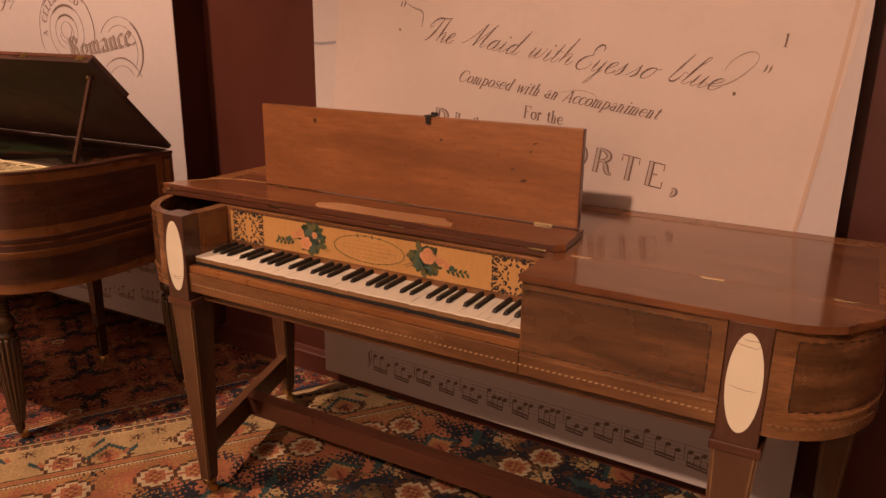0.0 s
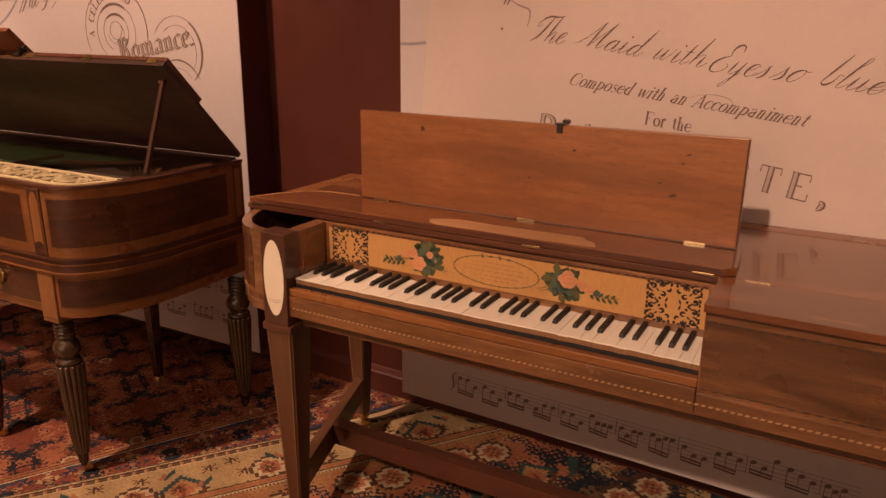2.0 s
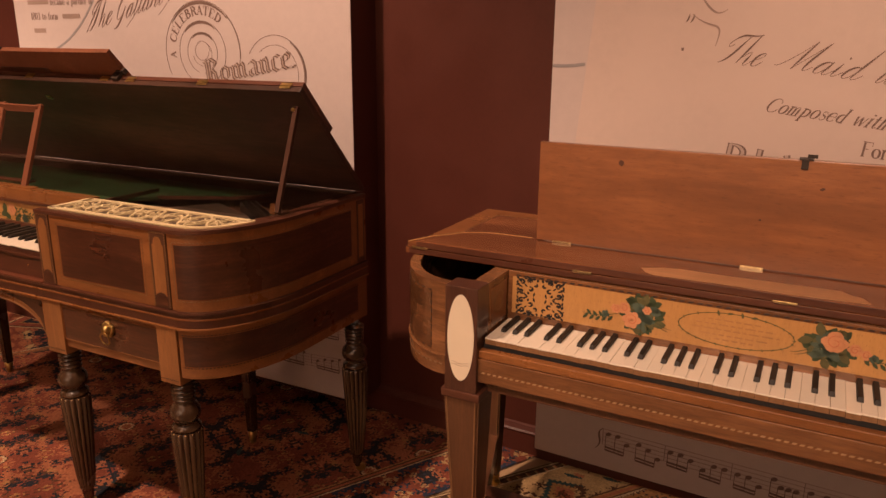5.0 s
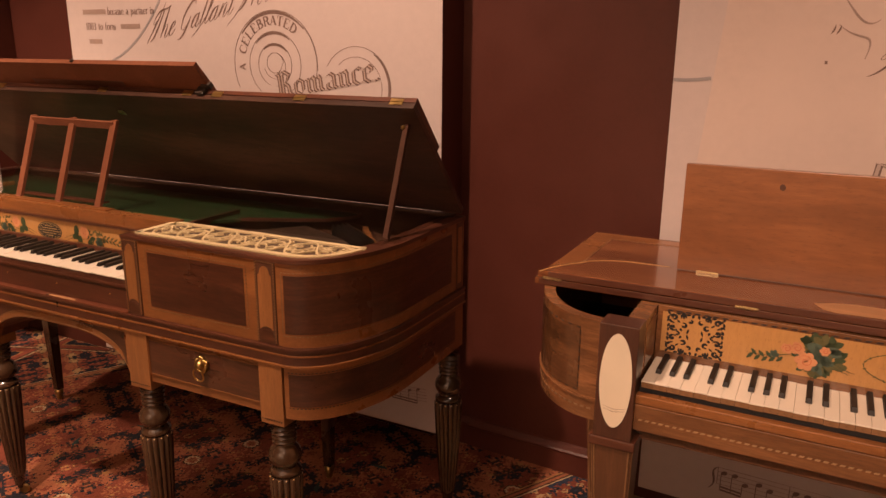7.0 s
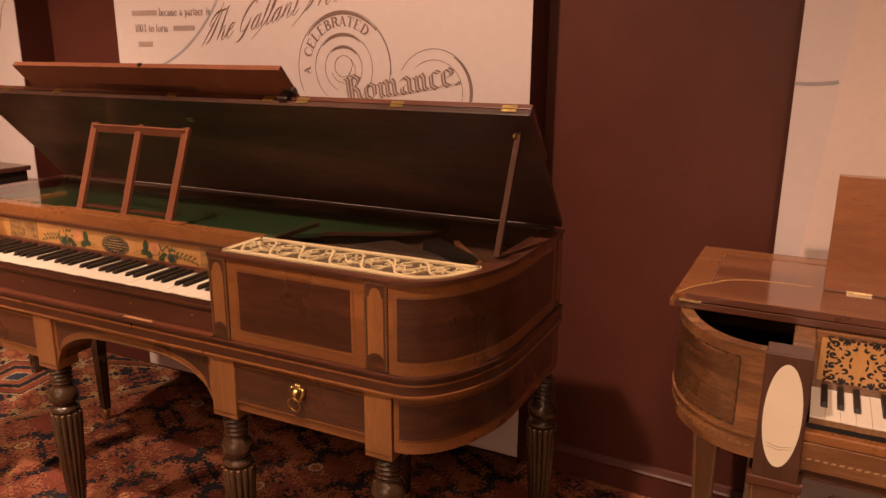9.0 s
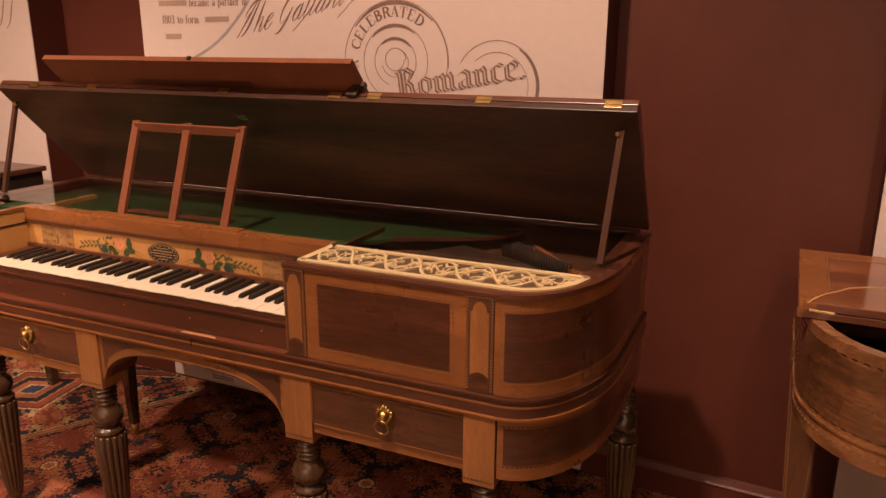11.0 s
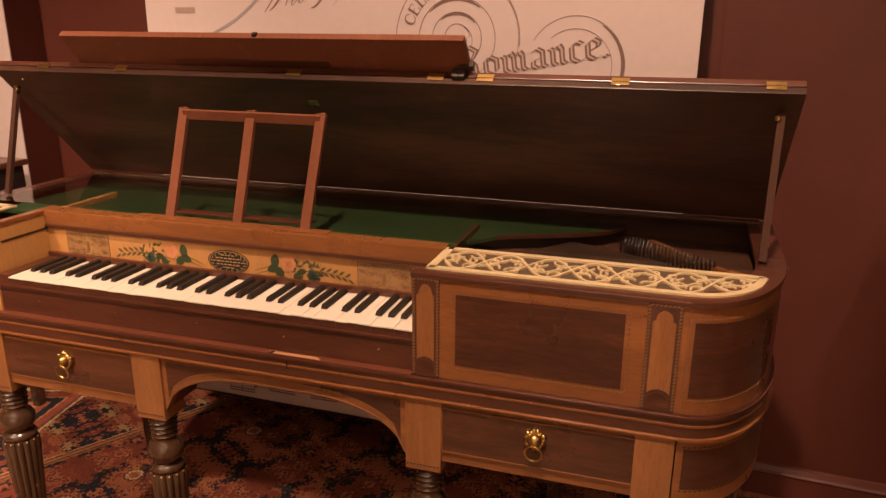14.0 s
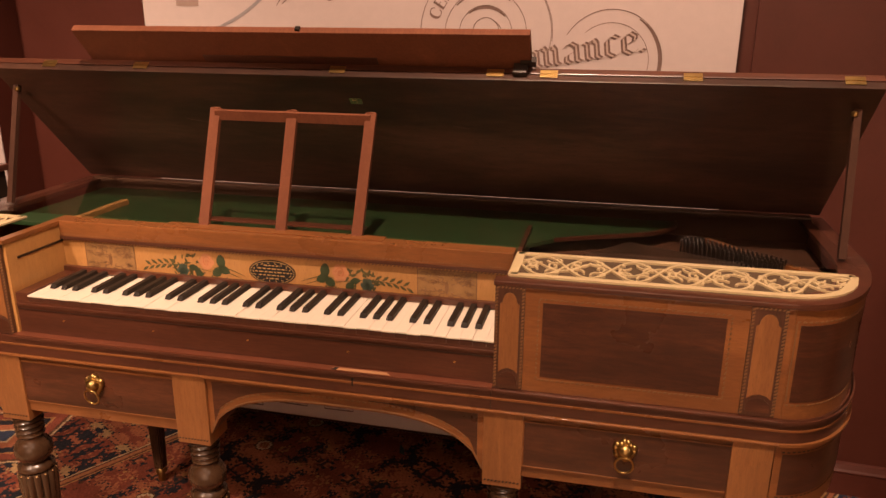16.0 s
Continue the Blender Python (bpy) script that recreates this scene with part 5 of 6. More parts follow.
part("long_stretcher", bar((-0.075, 0.30, 0.160), (1.49, 0.30, 0.160), 0.045, 0.060), MAHOG, p1)
part("rear_rail", slab((-0.19, 0.575, 0.60), (1.60, 0.61, LOW - 0.001), 0.002), CASE_UP, p1)
part("front_bearer", slab((0.03, 0.05, 0.612), (1.38, 0.08, LOW - 0.001), 0.002), CASE_UP, p1)

# ---- the square piano with the propped lid ----
P2 = pose(-2.975, 1.178, 0, 0, 0, 0.9)
p2 = thing("square_piano", P2, "satinwood and mahogany square piano with propped lid on turned legs", "piano", "pianos on show")
MID = -0.017
mir = lambda x: 2 * MID - x
R2 = end_curve(0.745, 0.0, 0.166, 0.30, 0.585, 1)
L2 = end_curve(mir(0.745), 0.0, 0.166, 0.30, 0.585, -1)
ENDS = ((R2, 1), (L2, -1))
for path, hand in ENDS:
    ln = length_of(path)
    up = part("case_end", strip_wall(path, 0.705, 0.896, 0, 0.022, side=hand), SATIN, p2, smooth=40)
    part("end_field", strip_wall(path, 0.736, 0.870, 0.0007, 0.002, 0.009, ln - 0.075, side=hand), FIELD, up, "dark figured mahogany field", smooth=40)
    bm = bmesh.new()
    for z in (0.7305, 0.8755):
        s = 0.003
        while s < ln - 0.075:
            strip_wall(path, z - 0.0013, z + 0.0013, 0.0008, 0.002, s, s + 0.005, side=hand, bm=bm, step=0.005)
            s += 0.009
    for s in (0.002, ln - 0.070):
        strip_wall(path, 0.737, 0.873, 0.0008, 0.002, s, s + 0.0025, side=hand, bm=bm, step=0.005)
    part("stringing", bm, FAINTLINE, up)
    pil = part("rear_pilaster", strip_wall(path, 0.708, 0.893, 0.0012, 0.002, ln - 0.045, ln - 0.008, side=hand), MAHOG_UP, up)
    part("pilaster_inlay", strip_wall(path, 0.722, 0.880, 0.0020, 0.002, ln - 0.038, ln - 0.015, side=hand), SATIN_UP, pil)
    part("top_rim", strip_wall(path, 0.8965, 0.9062, 0.004, 0.052, side=hand), MAHOG, p2, smooth=40)
    part("waist_moulding", strip_wall(path, 0.664, 0.7045, 0.006, 0.030, side=hand), MAHOG, p2, smooth=40)
    part("waist_line", strip_wall(path, 0.684, 0.688, 0.0075, 0.004, side=hand), SATIN, p2, smooth=40)
    part("waist_bead", strip_wall(path, 0.699, 0.7045, 0.0095, 0.006, side=hand), MAHOG, p2, smooth=40)
    low = part("lower_end", strip_wall(path, 0.530, 0.6585, 0.001, 0.022, side=hand), SATIN, p2, smooth=40)
    part("lower_field", strip_wall(path, 0.562, 0.640, 0.0018, 0.002, 0.012, ln - 0.05, side=hand), FIELD, low, "dark figured mahogany field", smooth=40)
    bm = bmesh.new()
    for z in (0.558, 0.644):
        s = 0.01
        while s < ln - 0.05:
            strip_wall(path, z - 0.001, z + 0.001, 0.0018, 0.002, s, s + 0.005, side=hand, bm=bm, step=0.005)
            s += 0.009
    part("stringing", bm, DARKLINE, low)
    part("gilt_line", strip_wall(path, 0.6588, 0.6636, 0.0105, 0.024, side=hand), SATIN, p2, smooth=40)
part("back_panel", slab((mir(0.9), 0.57, 0.53), (0.9, 0.586, 0.896), 0.002), INNER, p2)
part("back_rim", slab((mir(0.893), 0.558, 0.8965), (0.893, 0.585, 0.911), 0.003), INNER, p2)
part("case_floor", prism([(x * 0.985 + 0.0, y + 0.008) for x, y in R2] + [(x * 0.985, y + 0.008) for x, y in L2[::-1]], 0.666, 0.690), BLACK, p2)
# front of the treble end
front = part("treble_front", slab((0.272, 0.0, 0.705), (0.745, 0.02, 0.896), 0.0012), SATIN, p2)
part("front_field", slab((0.352, -0.0008, 0.735), (0.645, 0.002, 0.8715)), FIELD, front, "dark figured mahogany field")
bm = bmesh.new()
for a, b in (((0.345, 0.8775), (0.652, 0.8775)), ((0.345, 0.729), (0.652, 0.729)), ((0.345, 0.729), (0.345, 0.8775)), ((0.652, 0.729), (0.652, 0.8775))):
    dashes(bm, a, b, 0.0085, 0.0030, 0.5, 0.0, 0.0009, 0.3)
part("stringing", bm, FAINTLINE, front)
part("top_rim", slab((0.268, -0.004, 0.8965), (0.748, 0.022, 0.906), 0.002), MAHOG, p2)


def pilaster(x0, x1, parent):
    """A dark upright with an arched satinwood inlay and sawtooth edges."""
    pil = part("pilaster", slab((x0, -0.003, 0.706), (x1, 0.004, 0.898), 0.0006), MAHOG_UP, parent)
    c, w = (x0 + x1) / 2, (x1 - x0) / 2 - 0.009
    shape = [(c - w, 0.738), (c - w * 0.6, 0.744), (c, 0.747), (c + w * 0.6, 0.744), (c + w, 0.738), (c + w, 0.865), (c + w * 0.75, 0.868)]
    shape += [(c + w * 0.75 * math.cos(a * math.pi / 8), 0.868 + 0.018 * math.sin(a * math.pi / 8)) for a in range(1, 8)] + [(c - w * 0.75, 0.868), (c - w, 0.865)]
    part("arched_inlay", upright(shape, -0.003, -0.0040), SATIN_UP, pil, "paler arched satinwood inlay")
    bm = bmesh.new()
    fan = [(c - w, 0.714), (c + w, 0.714), (c + w, 0.722)] + [(c + w * math.cos(a * math.pi / 8), 0.722 + 0.018 * math.sin(a * math.pi / 8)) for a in range(1, 8)] + [(c - w, 0.722)]
    upright(fan, -0.003, -0.0038, bm)
    part("fan_inlay", bm, FIELD, pil)
    bm = bmesh.new()
    for x in (x0 + 0.003, x1 - 0.003):
        dashes(bm, (x, 0.709), (x, 0.896), 0.0062, 0.0045, 0.55, -0.003, 0.0008, 0.35)
    dashes(bm, (x0 + 0.004, 0.8945), (x1 - 0.004, 0.8945), 0.006, 0.003, 0.5, -0.003, 0.0008, 0.3)
    part("sawtooth", bm, PALELINE_DIM, pil)


pilaster(0.271, 0.322, p2)
pilaster(0.679, 0.734, p2)
pilaster(mir(0.734), mir(0.679), p2)
part("waist_moulding", slab((mir(0.746), -0.006, 0.664), (0.746, 0.02, 0.7045), 0.001), MAHOG, p2)
part("waist_line", slab((mir(0.746), -0.0075, 0.684), (0.746, -0.0058, 0.688)), SATIN, p2)
part("waist_bead", slab((0.271, -0.0095, 0.699), (0.746, -0.0058, 0.7045), 0.001), MAHOG, p2)
part("gilt_line", slab((mir(0.746), -0.0105, 0.6588), (0.746, 0.012, 0.6636), 0.0015), SATIN, p2)
bm = bmesh.new()
for x in (0.268, -0.302):
    slab((x, -0.0064, 0.664), (x + 0.0016, -0.0058, 0.700), bm=bm)
part("joint", bm, DARKLINE, p2)
# key slip and ledge
slip = part("key_slip", slab((-0.705, 0.0075, 0.709), (0.2705, 0.016, 0.7765), 0.001), MAHOG, p2)
part("slip_bead", slab((-0.704, 0.0045, 0.7665), (0.270, 0.0077, 0.772), 0.0012), MAHOG, slip)
part("slip_line", slab((-0.704, 0.0063, 0.7588), (0.270, 0.0077, 0.7606)), DARKLINE, slip)
bm = bmesh.new()
for k in range(5):
    blob(bm, -0.60 + k * 0.20, 0.742 - 0.002 * (k % 2), 0.0028, 0.0016, 0.5, lambda u, v, d: (u, 0.0075 - d, v), 0, 0.0006)
part("pin", bm, BRASS, slip, "tiny brass pins")
ledge = part("ledge", slab((-0.712, -0.0090, 0.7048), (0.2705, 0.012, 0.7088), 0.001), LEDGE, p2, "reddish worn ledge below the key slip")
part("worn_patch", prism([(-0.02, -0.0082), (0.085, -0.0080), (0.075, 0.002), (-0.03, 0.001)], 0.7089, 0.7094), PALE, ledge, "bare worn spot")
part("lock_slot", prism([(-0.028, -0.0085), (-0.018, -0.0085), (-0.016, 0.001), (-0.022, 0.001)], 0.7089, 0.7098), BLACK, ledge)
part("ledge_front", slab((-0.712, -0.0094, 0.6985), (0.2705, -0.0062, 0.7046), 0.0012), MAHOG, p2)
bm = bmesh.new()
blob(bm, 0.012, 0.6925, 0.0028, 0.0028, 0, lambda u, v, d: (u, -0.0060 - d, v), 0, 0.0020)
slab((0.0108, -0.0082, 0.6800), (0.0132, -0.0060, 0.6925), bm=bm)
part("keyhole", bm, BLACK, p2)
part("key_bed", slab((-0.705, 0.0165, 0.735), (0.2705, 0.55, 0.76)), BLACK, p2)
# key fronts in dark brown wood, their shade included in the colour
keyboard(p2, -0.6760, 0.006, 0.163, 0.790, 0.0239, MAHOG_UP, 0.013, 0.285)
part("key_block", slab((-0.7060, 0.008, 0.760), (-0.6770, 0.1595, 0.7935), 0.0015), MAHOG, p2, "dark block beside the lowest key")
# cheeks, nameboard and rail
part("treble_cheek", slab((0.2815, 0.0205, 0.705), (0.2905, 0.40, 0.896), 0.0006), MAHOG, p2)
part("bass_cheek", slab((-0.722, 0.004, 0.705), (-0.7065, 0.40, 0.896), 0.0006), GOLDWOOD, p2)
part("bass_rim", slab((-0.726, -0.004, 0.8965), (-0.704, 0.20, 0.905), 0.0015), SATIN, p2)
bm = slab((-0.7063, 0.03, 0.858), (-0.7052, 0.16, 0.863))
part("cheek_line", bm, DARKLINE, p2)
NZ = 0.160
nb2 = part("nameboard", slab((-0.7060, NZ, 0.76), (0.2812, NZ + 0.012, 0.8645), 0.0006), GOLDWOOD, p2, "golden maple nameboard painted with flowers")
rail = part("top_rail", slab((-0.7060, NZ - 0.006, 0.865), (0.2812, NZ + 0.034, 0.9055), 0.0015), SATIN, p2)
part("rail_line", slab((-0.7055, NZ - 0.0085, 0.8645), (0.2708, NZ - 0.0055, 0.8715), 0.001), MAHOG, rail)
bm = bmesh.new()
dashes(bm, (-0.704, 0.8605), (0.27, 0.8605), 0.0075, 0.003, 0.55, NZ, 0.0008, 0.3)
dashes(bm, (-0.704, 0.8755), (0.27, 0.8755), 0.0075, 0.0022, 0.55, NZ - 0.006, 0.0008, 0.3)
part("sawtooth", bm, FAINTLINE, nb2)
part("key_batten", slab((-0.7055, 0.150, 0.7915), (0.2708, 0.1598, 0.8045), 0.001), MAHOG, p2, "dark batten behind the keys")
at_name = lambda h: (lambda u, v, d: (u, NZ - h - d, v))
for x0 in (-0.652, 0.092):
    bm = bmesh.new()
    r = random.Random(4)
    cx, cz, w, h = x0 + 0.06, 0.824, 0.118, 0.066
    for sx in (-1, 1):
        for sz in (-1, 1):
            for k in range(26):
                u, v, rad = r.uniform(0.06, 0.45), r.uniform(0.06, 0.43), r.uniform(0.02, 0.06)
                pts = [(cx + sx * (u + rad * math.cos(t)) * w, cz + sz * (v + rad * math.sin(t)) * h) for t in (0.2, 0.8, 1.5, 2.2, 2.9, 3.6, 4.3)]
                flat_ribbon(bm, pts, 0.0020, at_name(0.0006), 0, 0.0006, True)
    blob(bm, cx, cz, 0.014, 0.004, math.pi / 2, at_name(0.0006), 0, 0.0008, 10, 0.3)
    part("fret_plate", slab((x0, NZ - 0.0006, 0.789), (x0 + 0.12, NZ, 0.859)), GILTPLATE, nb2)
    fr = part("fret_square", bm, FAINTLINE, nb2, "faded gilt scrollwork square")
    part("fret_border", framed(x0, x0 + 0.12, 0.789, 0.859, 0.002, NZ, 0.0008), FAINTLINE, fr)


def garland(parent, x0, z0, hand, frame_of, seed):
    """Stems, a leaf pair, a rose, berries, a blue bloom and a trailing sprig, from the medallion outwards."""
    r = random.Random(seed)
    P = lambda u, v: (x0 + hand * u, z0 + v * 1.25)
    bm = bmesh.new()
    for a, b in (((0, -0.008), (0.07, 0.002)), ((0.004, -0.014), (0.075, -0.004)), ((0.07, -0.006), (0.20, 0.000))):
        flat_ribbon(bm, [P(*q) for q in bez(a, ((a[0] * 2 + b[0]) / 3, a[1] + 0.007), ((a[0] + b[0] * 2) / 3, b[1] + 0.006), b)], 0.0018, frame_of, 0.0002, 0.0005, True)
    part("painted_stem", bm, LEAF_DULL, parent)
    bm = bmesh.new()
    for u, v, a, b, t in ((0.052, 0.014, 0.016, 0.0105, 1.5), (0.046, 0.000, 0.014, 0.0095, 0.4), (0.062, -0.005, 0.013, 0.010, -0.6), (0.104, -0.010, 0.012, 0.0085, 1.0), (0.116, 0.000, 0.011, 0.007, 0.2)):
        blob(bm, *P(u, v), a, b, t * hand, frame_of, 0.0006, 0.0009, 12, 0.35)
    part("painted_leaf", bm, LEAF, parent)
    bm = bmesh.new()
    for q in range(6):
        blob(bm, *P(0.085 + 0.007 * math.cos(q * 1.05), 0.012 + 0.0065 * math.sin(q * 1.05)), 0.0115, 0.0092, q, frame_of, 0.0010, 0.0012 + 0.0001 * (q % 3), 10)
    rose = part("painted_rose", bm, ROSE, parent)
    bm = bmesh.new()
    flat_ribbon(bm, [P(*q) for q in spiral(0.085, 0.012, 0.002, 0.010, 0.4, 9.5, 16)], 0.0011, frame_of, 0.0015, 0.0017, True)
    part("petal_line", bm, ROSE_DEEP, rose)
    bm = bmesh.new()
    for q in range(6):
        blob(bm, *P(0.141 + 0.006 * math.cos(q * 1.05), -0.006 + 0.006 * math.sin(q * 1.05)), 0.0088, 0.0070, q, frame_of, 0.0008, 0.0010, 9, 0.2)
    part("painted_bloom", bm, TEAL, parent)
    bm = bmesh.new()
    for k in range(44):
        u = r.uniform(0.095, 0.165)
        v = r.uniform(-0.024, 0.026) * (1 - (u - 0.095) * 5)
        blob(bm, *P(u, v), r.uniform(0.004, 0.0085), r.uniform(0.0018, 0.0034), r.uniform(0, 3), frame_of, 0.0003, 0.0006, 8, 0.4)
    for k in range(11):
        u = 0.158 + 0.0072 * k
        s = 1 if k % 2 else -1
        blob(bm, *P(u, 0.004 - 0.00008 * k * k + s * 0.0045), 0.0085, 0.0030, hand * s * 0.6, frame_of, 0.0003, 0.0006, 8, 0.5)
    for k in range(8):
        blob(bm, *P(r.uniform(0.04, 0.08), r.uniform(-0.026, -0.012)), 0.0035, 0.0018, r.uniform(0, 3), frame_of, 0.0003, 0.0006, 8, 0.4)
    part("painted_sprig", bm, LEAF_DULL, parent)


garland(nb2, -0.278, 0.822, -1, at_name(0.0), 12)
garland(nb2, -0.152, 0.822, 1, at_name(0.0), 13)
bm = bmesh.new()
blob(bm, -0.2155, 0.826, 0.0515, 0.0265, 0, at_name(0), 0, 0.0010, 40)
med = part("medallion", bm, BLACK, nb2, "black oval maker's medallion with gilt writing bars")
bm = bmesh.new()
flat_ribbon(bm, [(-0.2155 + 0.048 * math.cos(t * math.pi / 30), 0.826 + 0.0235 * math.sin(t * math.pi / 30)) for t in range(61)], 0.0012, at_name(0.0010), 0, 0.0003, False)
for z, w in ((0.839, 0.018), (0.832, 0.032), (0.825, 0.038), (0.818, 0.030), (0.811, 0.014)):
    x = -0.2155 - w
    r = random.Random(int(z * 1000))
    while x < -0.2155 + w:
        s = r.uniform(0.004, 0.010)
        slab((x, NZ - 0.0014, z), (min(x + s, -0.2155 + w), NZ - 0.0010, z + 0.0024), bm=bm)
        x += s + 0.003
for k in range(18):
    a = k * 0.35
    blob(bm, -0.2155 + 0.042 * math.cos(a), 0.826 + 0.0195 * math.sin(a), 0.003, 0.0009, a * 1.7, at_name(0.0010), 0, 0.0003)
part("gilt_writing_bar", bm, GILT, med)

# pierced grilles over the ends
def grille(hand):
    flip = (lambda x: x) if hand > 0 else mir
    x0, x1, z = 0.292 if hand > 0 else 0.756, 0.866, 0.9085
    def bound(x):
        """The grille's front edge, which follows the curved end."""
        if x < 0.745:
            return 0.026
        k = min((x - 0.745) / 0.123, 1)
        return 0.026 + 0.272 * (1 - math.sqrt(max(1 - k * k, 0))) * 0.55
    back = 0.158
    ob = part("grille_backing", prism([(flip(x), y) for x, y in [(x0, back)] + [(x0, bound(x0))] + [(x0 + (x1 - x0) * i / 24, bound(x0 + (x1 - x0) * i / 24)) for i in range(1, 25)] + [(x1, back + 0.004)]], z - 0.006, z - 0.003), GRILLE_BACK, p2)
    bm = bmesh.new()
    n = 40
    edge = [(x0 + (x1 - x0) * i / n, bound(x0 + (x1 - x0) * i / n) + 0.004) for i in range(n + 1)]
    put = lambda u, v, d: (flip(u), v, z + d)
    flat_ribbon(bm, edge, 0.013, put, -0.003, 0.0008, False)
    flat_ribbon(bm, [(x0, back - 0.006), (x1, back - 0.003)], 0.014, put, -0.003, 0.0008, False)
    flat_ribbon(bm, [(x0 + 0.004, edge[0][1] - 0.004), (x0 + 0.004, back)], 0.016, put, -0.003, 0.0008, False)
    flat_ribbon(bm, [(x1 - 0.003, edge[-1][1] - 0.004), (x1 - 0.003, back)], 0.012, put, -0.003, 0.0008, False)
    span, r = x1 - x0, random.Random(6)
    def Q(u, v):
        """A place in the pierced field: u along it, v from -1 at the front to 1 at the back."""
        x = x0 + 0.010 + (span - 0.018) * min(max(u, 0), 1)
        lo, hi = bound(x) + 0.0085, back - 0.011
        return x, lo + (hi - lo) * (0.5 + 0.5 * min(max(v, -1), 1))
    cells = 3.5 if hand > 0 else 0.8
    def vine(amp, phase, w, waves=cells):
        n = int(34 * waves) + 8
        flat_ribbon(bm, [Q(i / n, amp * math.sin(2 * math.pi * waves * i / n + phase)) for i in range(n + 1)], w, put, -0.003, 0.0005 + 0.0001 * r.random(), False)
    for amp, phase, w, waves in ((0.92, 0.0, 0.0044, 1.0), (0.92, math.pi, 0.0044, 1.0), (0.45, 0.9, 0.0034, 1.36)):
        vine(amp, phase, w, cells * waves)
    def scroll(u, v, ru, turn, hand_of, w=0.0036):
        """A leaf scroll that winds inwards and ends in a bud."""
        pts = []
        for i in range(19):
            a, q = turn + hand_of * 4.9 * i / 18, 1 - 0.042 * i
            pts.append(Q(u + ru * q * math.cos(a) / cells, v + 0.36 * q * math.sin(a)))
        flat_ribbon(bm, pts, w, put, -0.003, 0.0003 + 0.0002 * r.random(), False)
        blob(bm, *pts[-1], 0.0036, 0.0026, r.uniform(0, 3), put, -0.003, 0.0002, 8)
        x, y = pts[7]
        blob(bm, x, y, 0.0062, 0.0024, turn + 1.2 * hand_of, put, -0.003, 0.0001, 8, 0.5)
    for k in range(int(cells * 4)):
        for sv in (-1, 1):
            u0 = (k + 0.5 + r.uniform(-0.08, 0.08)) / (4 * cells)
            scroll(u0, sv * (0.60 if k % 2 else 0.42), r.uniform(0.085, 0.11), r.uniform(-0.4, 0.4) + (math.pi if k % 2 else 0), sv * (1 if k % 2 else -1))
        scroll((k + 0.5) / (4 * cells), 0.0, 0.065, 1.5 + k, 1 if k % 2 else -1, 0.0030)
    part("grille", bm, CREAM, ob, "cream painted pierced scrollwork")


grille(1)
grille(-1)
# inside: soundboard, green dust board, strings and pins under a clear cover
part("soundboard", slab((-0.70, 0.175, 0.845), (0.885, 0.556, 0.852)), INNER, p2)
g = [(-0.885, 0.196), (0.272, 0.196), (0.278, 0.245), (0.295, 0.295), (0.342, 0.346), (0.411, 0.381), (0.482, 0.412), (0.545, 0.445), (0.585, 0.485), (0.603, 0.53), (0.604, 0.556), (-0.885, 0.556)]
green = part("dust_board", prism(g, 0.8755, 0.884, bev=0.0015), GREEN, p2, "green painted dust board")
bm = bmesh.new()
flat_ribbon(bm, [(x, y - 0.001) for x, y in g[4:11]], 0.006, lambda u, v, d: (u, v, 0.8842 + d), -0.006, 0.0025, False)
part("dust_board_edge", bm, MAHOG, green, smooth=40)
bm = bmesh.new()
for k in range(60):
    a = (0.30 + 0.0055 * k, 0.178)
    b = (0.50 + 0.0041 * k, 0.43 - 0.0019 * k)
    bar((*a, 0.862), (*b, 0.864), 0.0011, 0.0011, bm)
part("string", bm, plain("steel_string", (0.62, 0.52, 0.43), 0.36, metal=1.0), p2)
bm = bmesh.new()
for row in range(4):
    for k in range(22):
        x, y = 0.605 + k * 0.0078 + row * 0.008, 0.405 - 0.0062 * k + row * 0.012
        lathe([(0.0022, 0.852), (0.0022, 0.884), (0.0014, 0.885)], 6, (x, y), bm)
part("tuning_pin", bm, plain("blued_steel", (0.10, 0.09, 0.085), 0.35, metal=1.0), p2)
part("bridge", strip_wall([(0.66, 0.47), (0.73, 0.38), (0.80, 0.30), (0.86, 0.26)], 0.852, 0.872, 0, 0.014), SATIN, p2)
cover = part("clear_cover", slab((mir(0.888), 0.1955, 0.9062), (0.888, 0.557, 0.9077), 0.0003), GLASS, p2, "clear acrylic sheet over the action")
cover.visible_shadow = False
bm = slab((0.876, 0.216, 0.9080), (0.912, 0.27, 0.9120), 0.001)
part("cover_clip", bm, GLASS, p2, "clear acrylic clip").visible_shadow = False
bm = slab((mir(0.912), 0.216, 0.9080), (mir(0.876), 0.27, 0.9120), 0.001)
part("cover_clip", bm, GLASS, p2, "clear acrylic clip").visible_shadow = False
# lid: hinged at the back, leaning forward over the action
LEN, TILT2 = 0.409, 47.1
LIDM = pose(0, 0.578, 0.9125, 0, 0, 0) @ pose(0, 0, 0, -TILT2, 0, 0)
lid = part("lid", slab((mir(0.912), -LEN, 0.0), (0.912, 0, 0.0165), 0.0018), LID_UNDER, p2, "dark mahogany lid propped open")
lid.matrix_basis = LIDM
part("right_flap", slab((0.272, -LEN - 0.001, 0.0175), (0.912, -LEN + 0.17, 0.032), 0.0018), MAHOG, lid, "treble flap folded back on the lid")
part("left_flap", slab((mir(0.912), -LEN - 0.001, 0.0175), (0.266, -LEN + 0.17, 0.032), 0.0018), MAHOG, lid, "flap folded back on the lid")
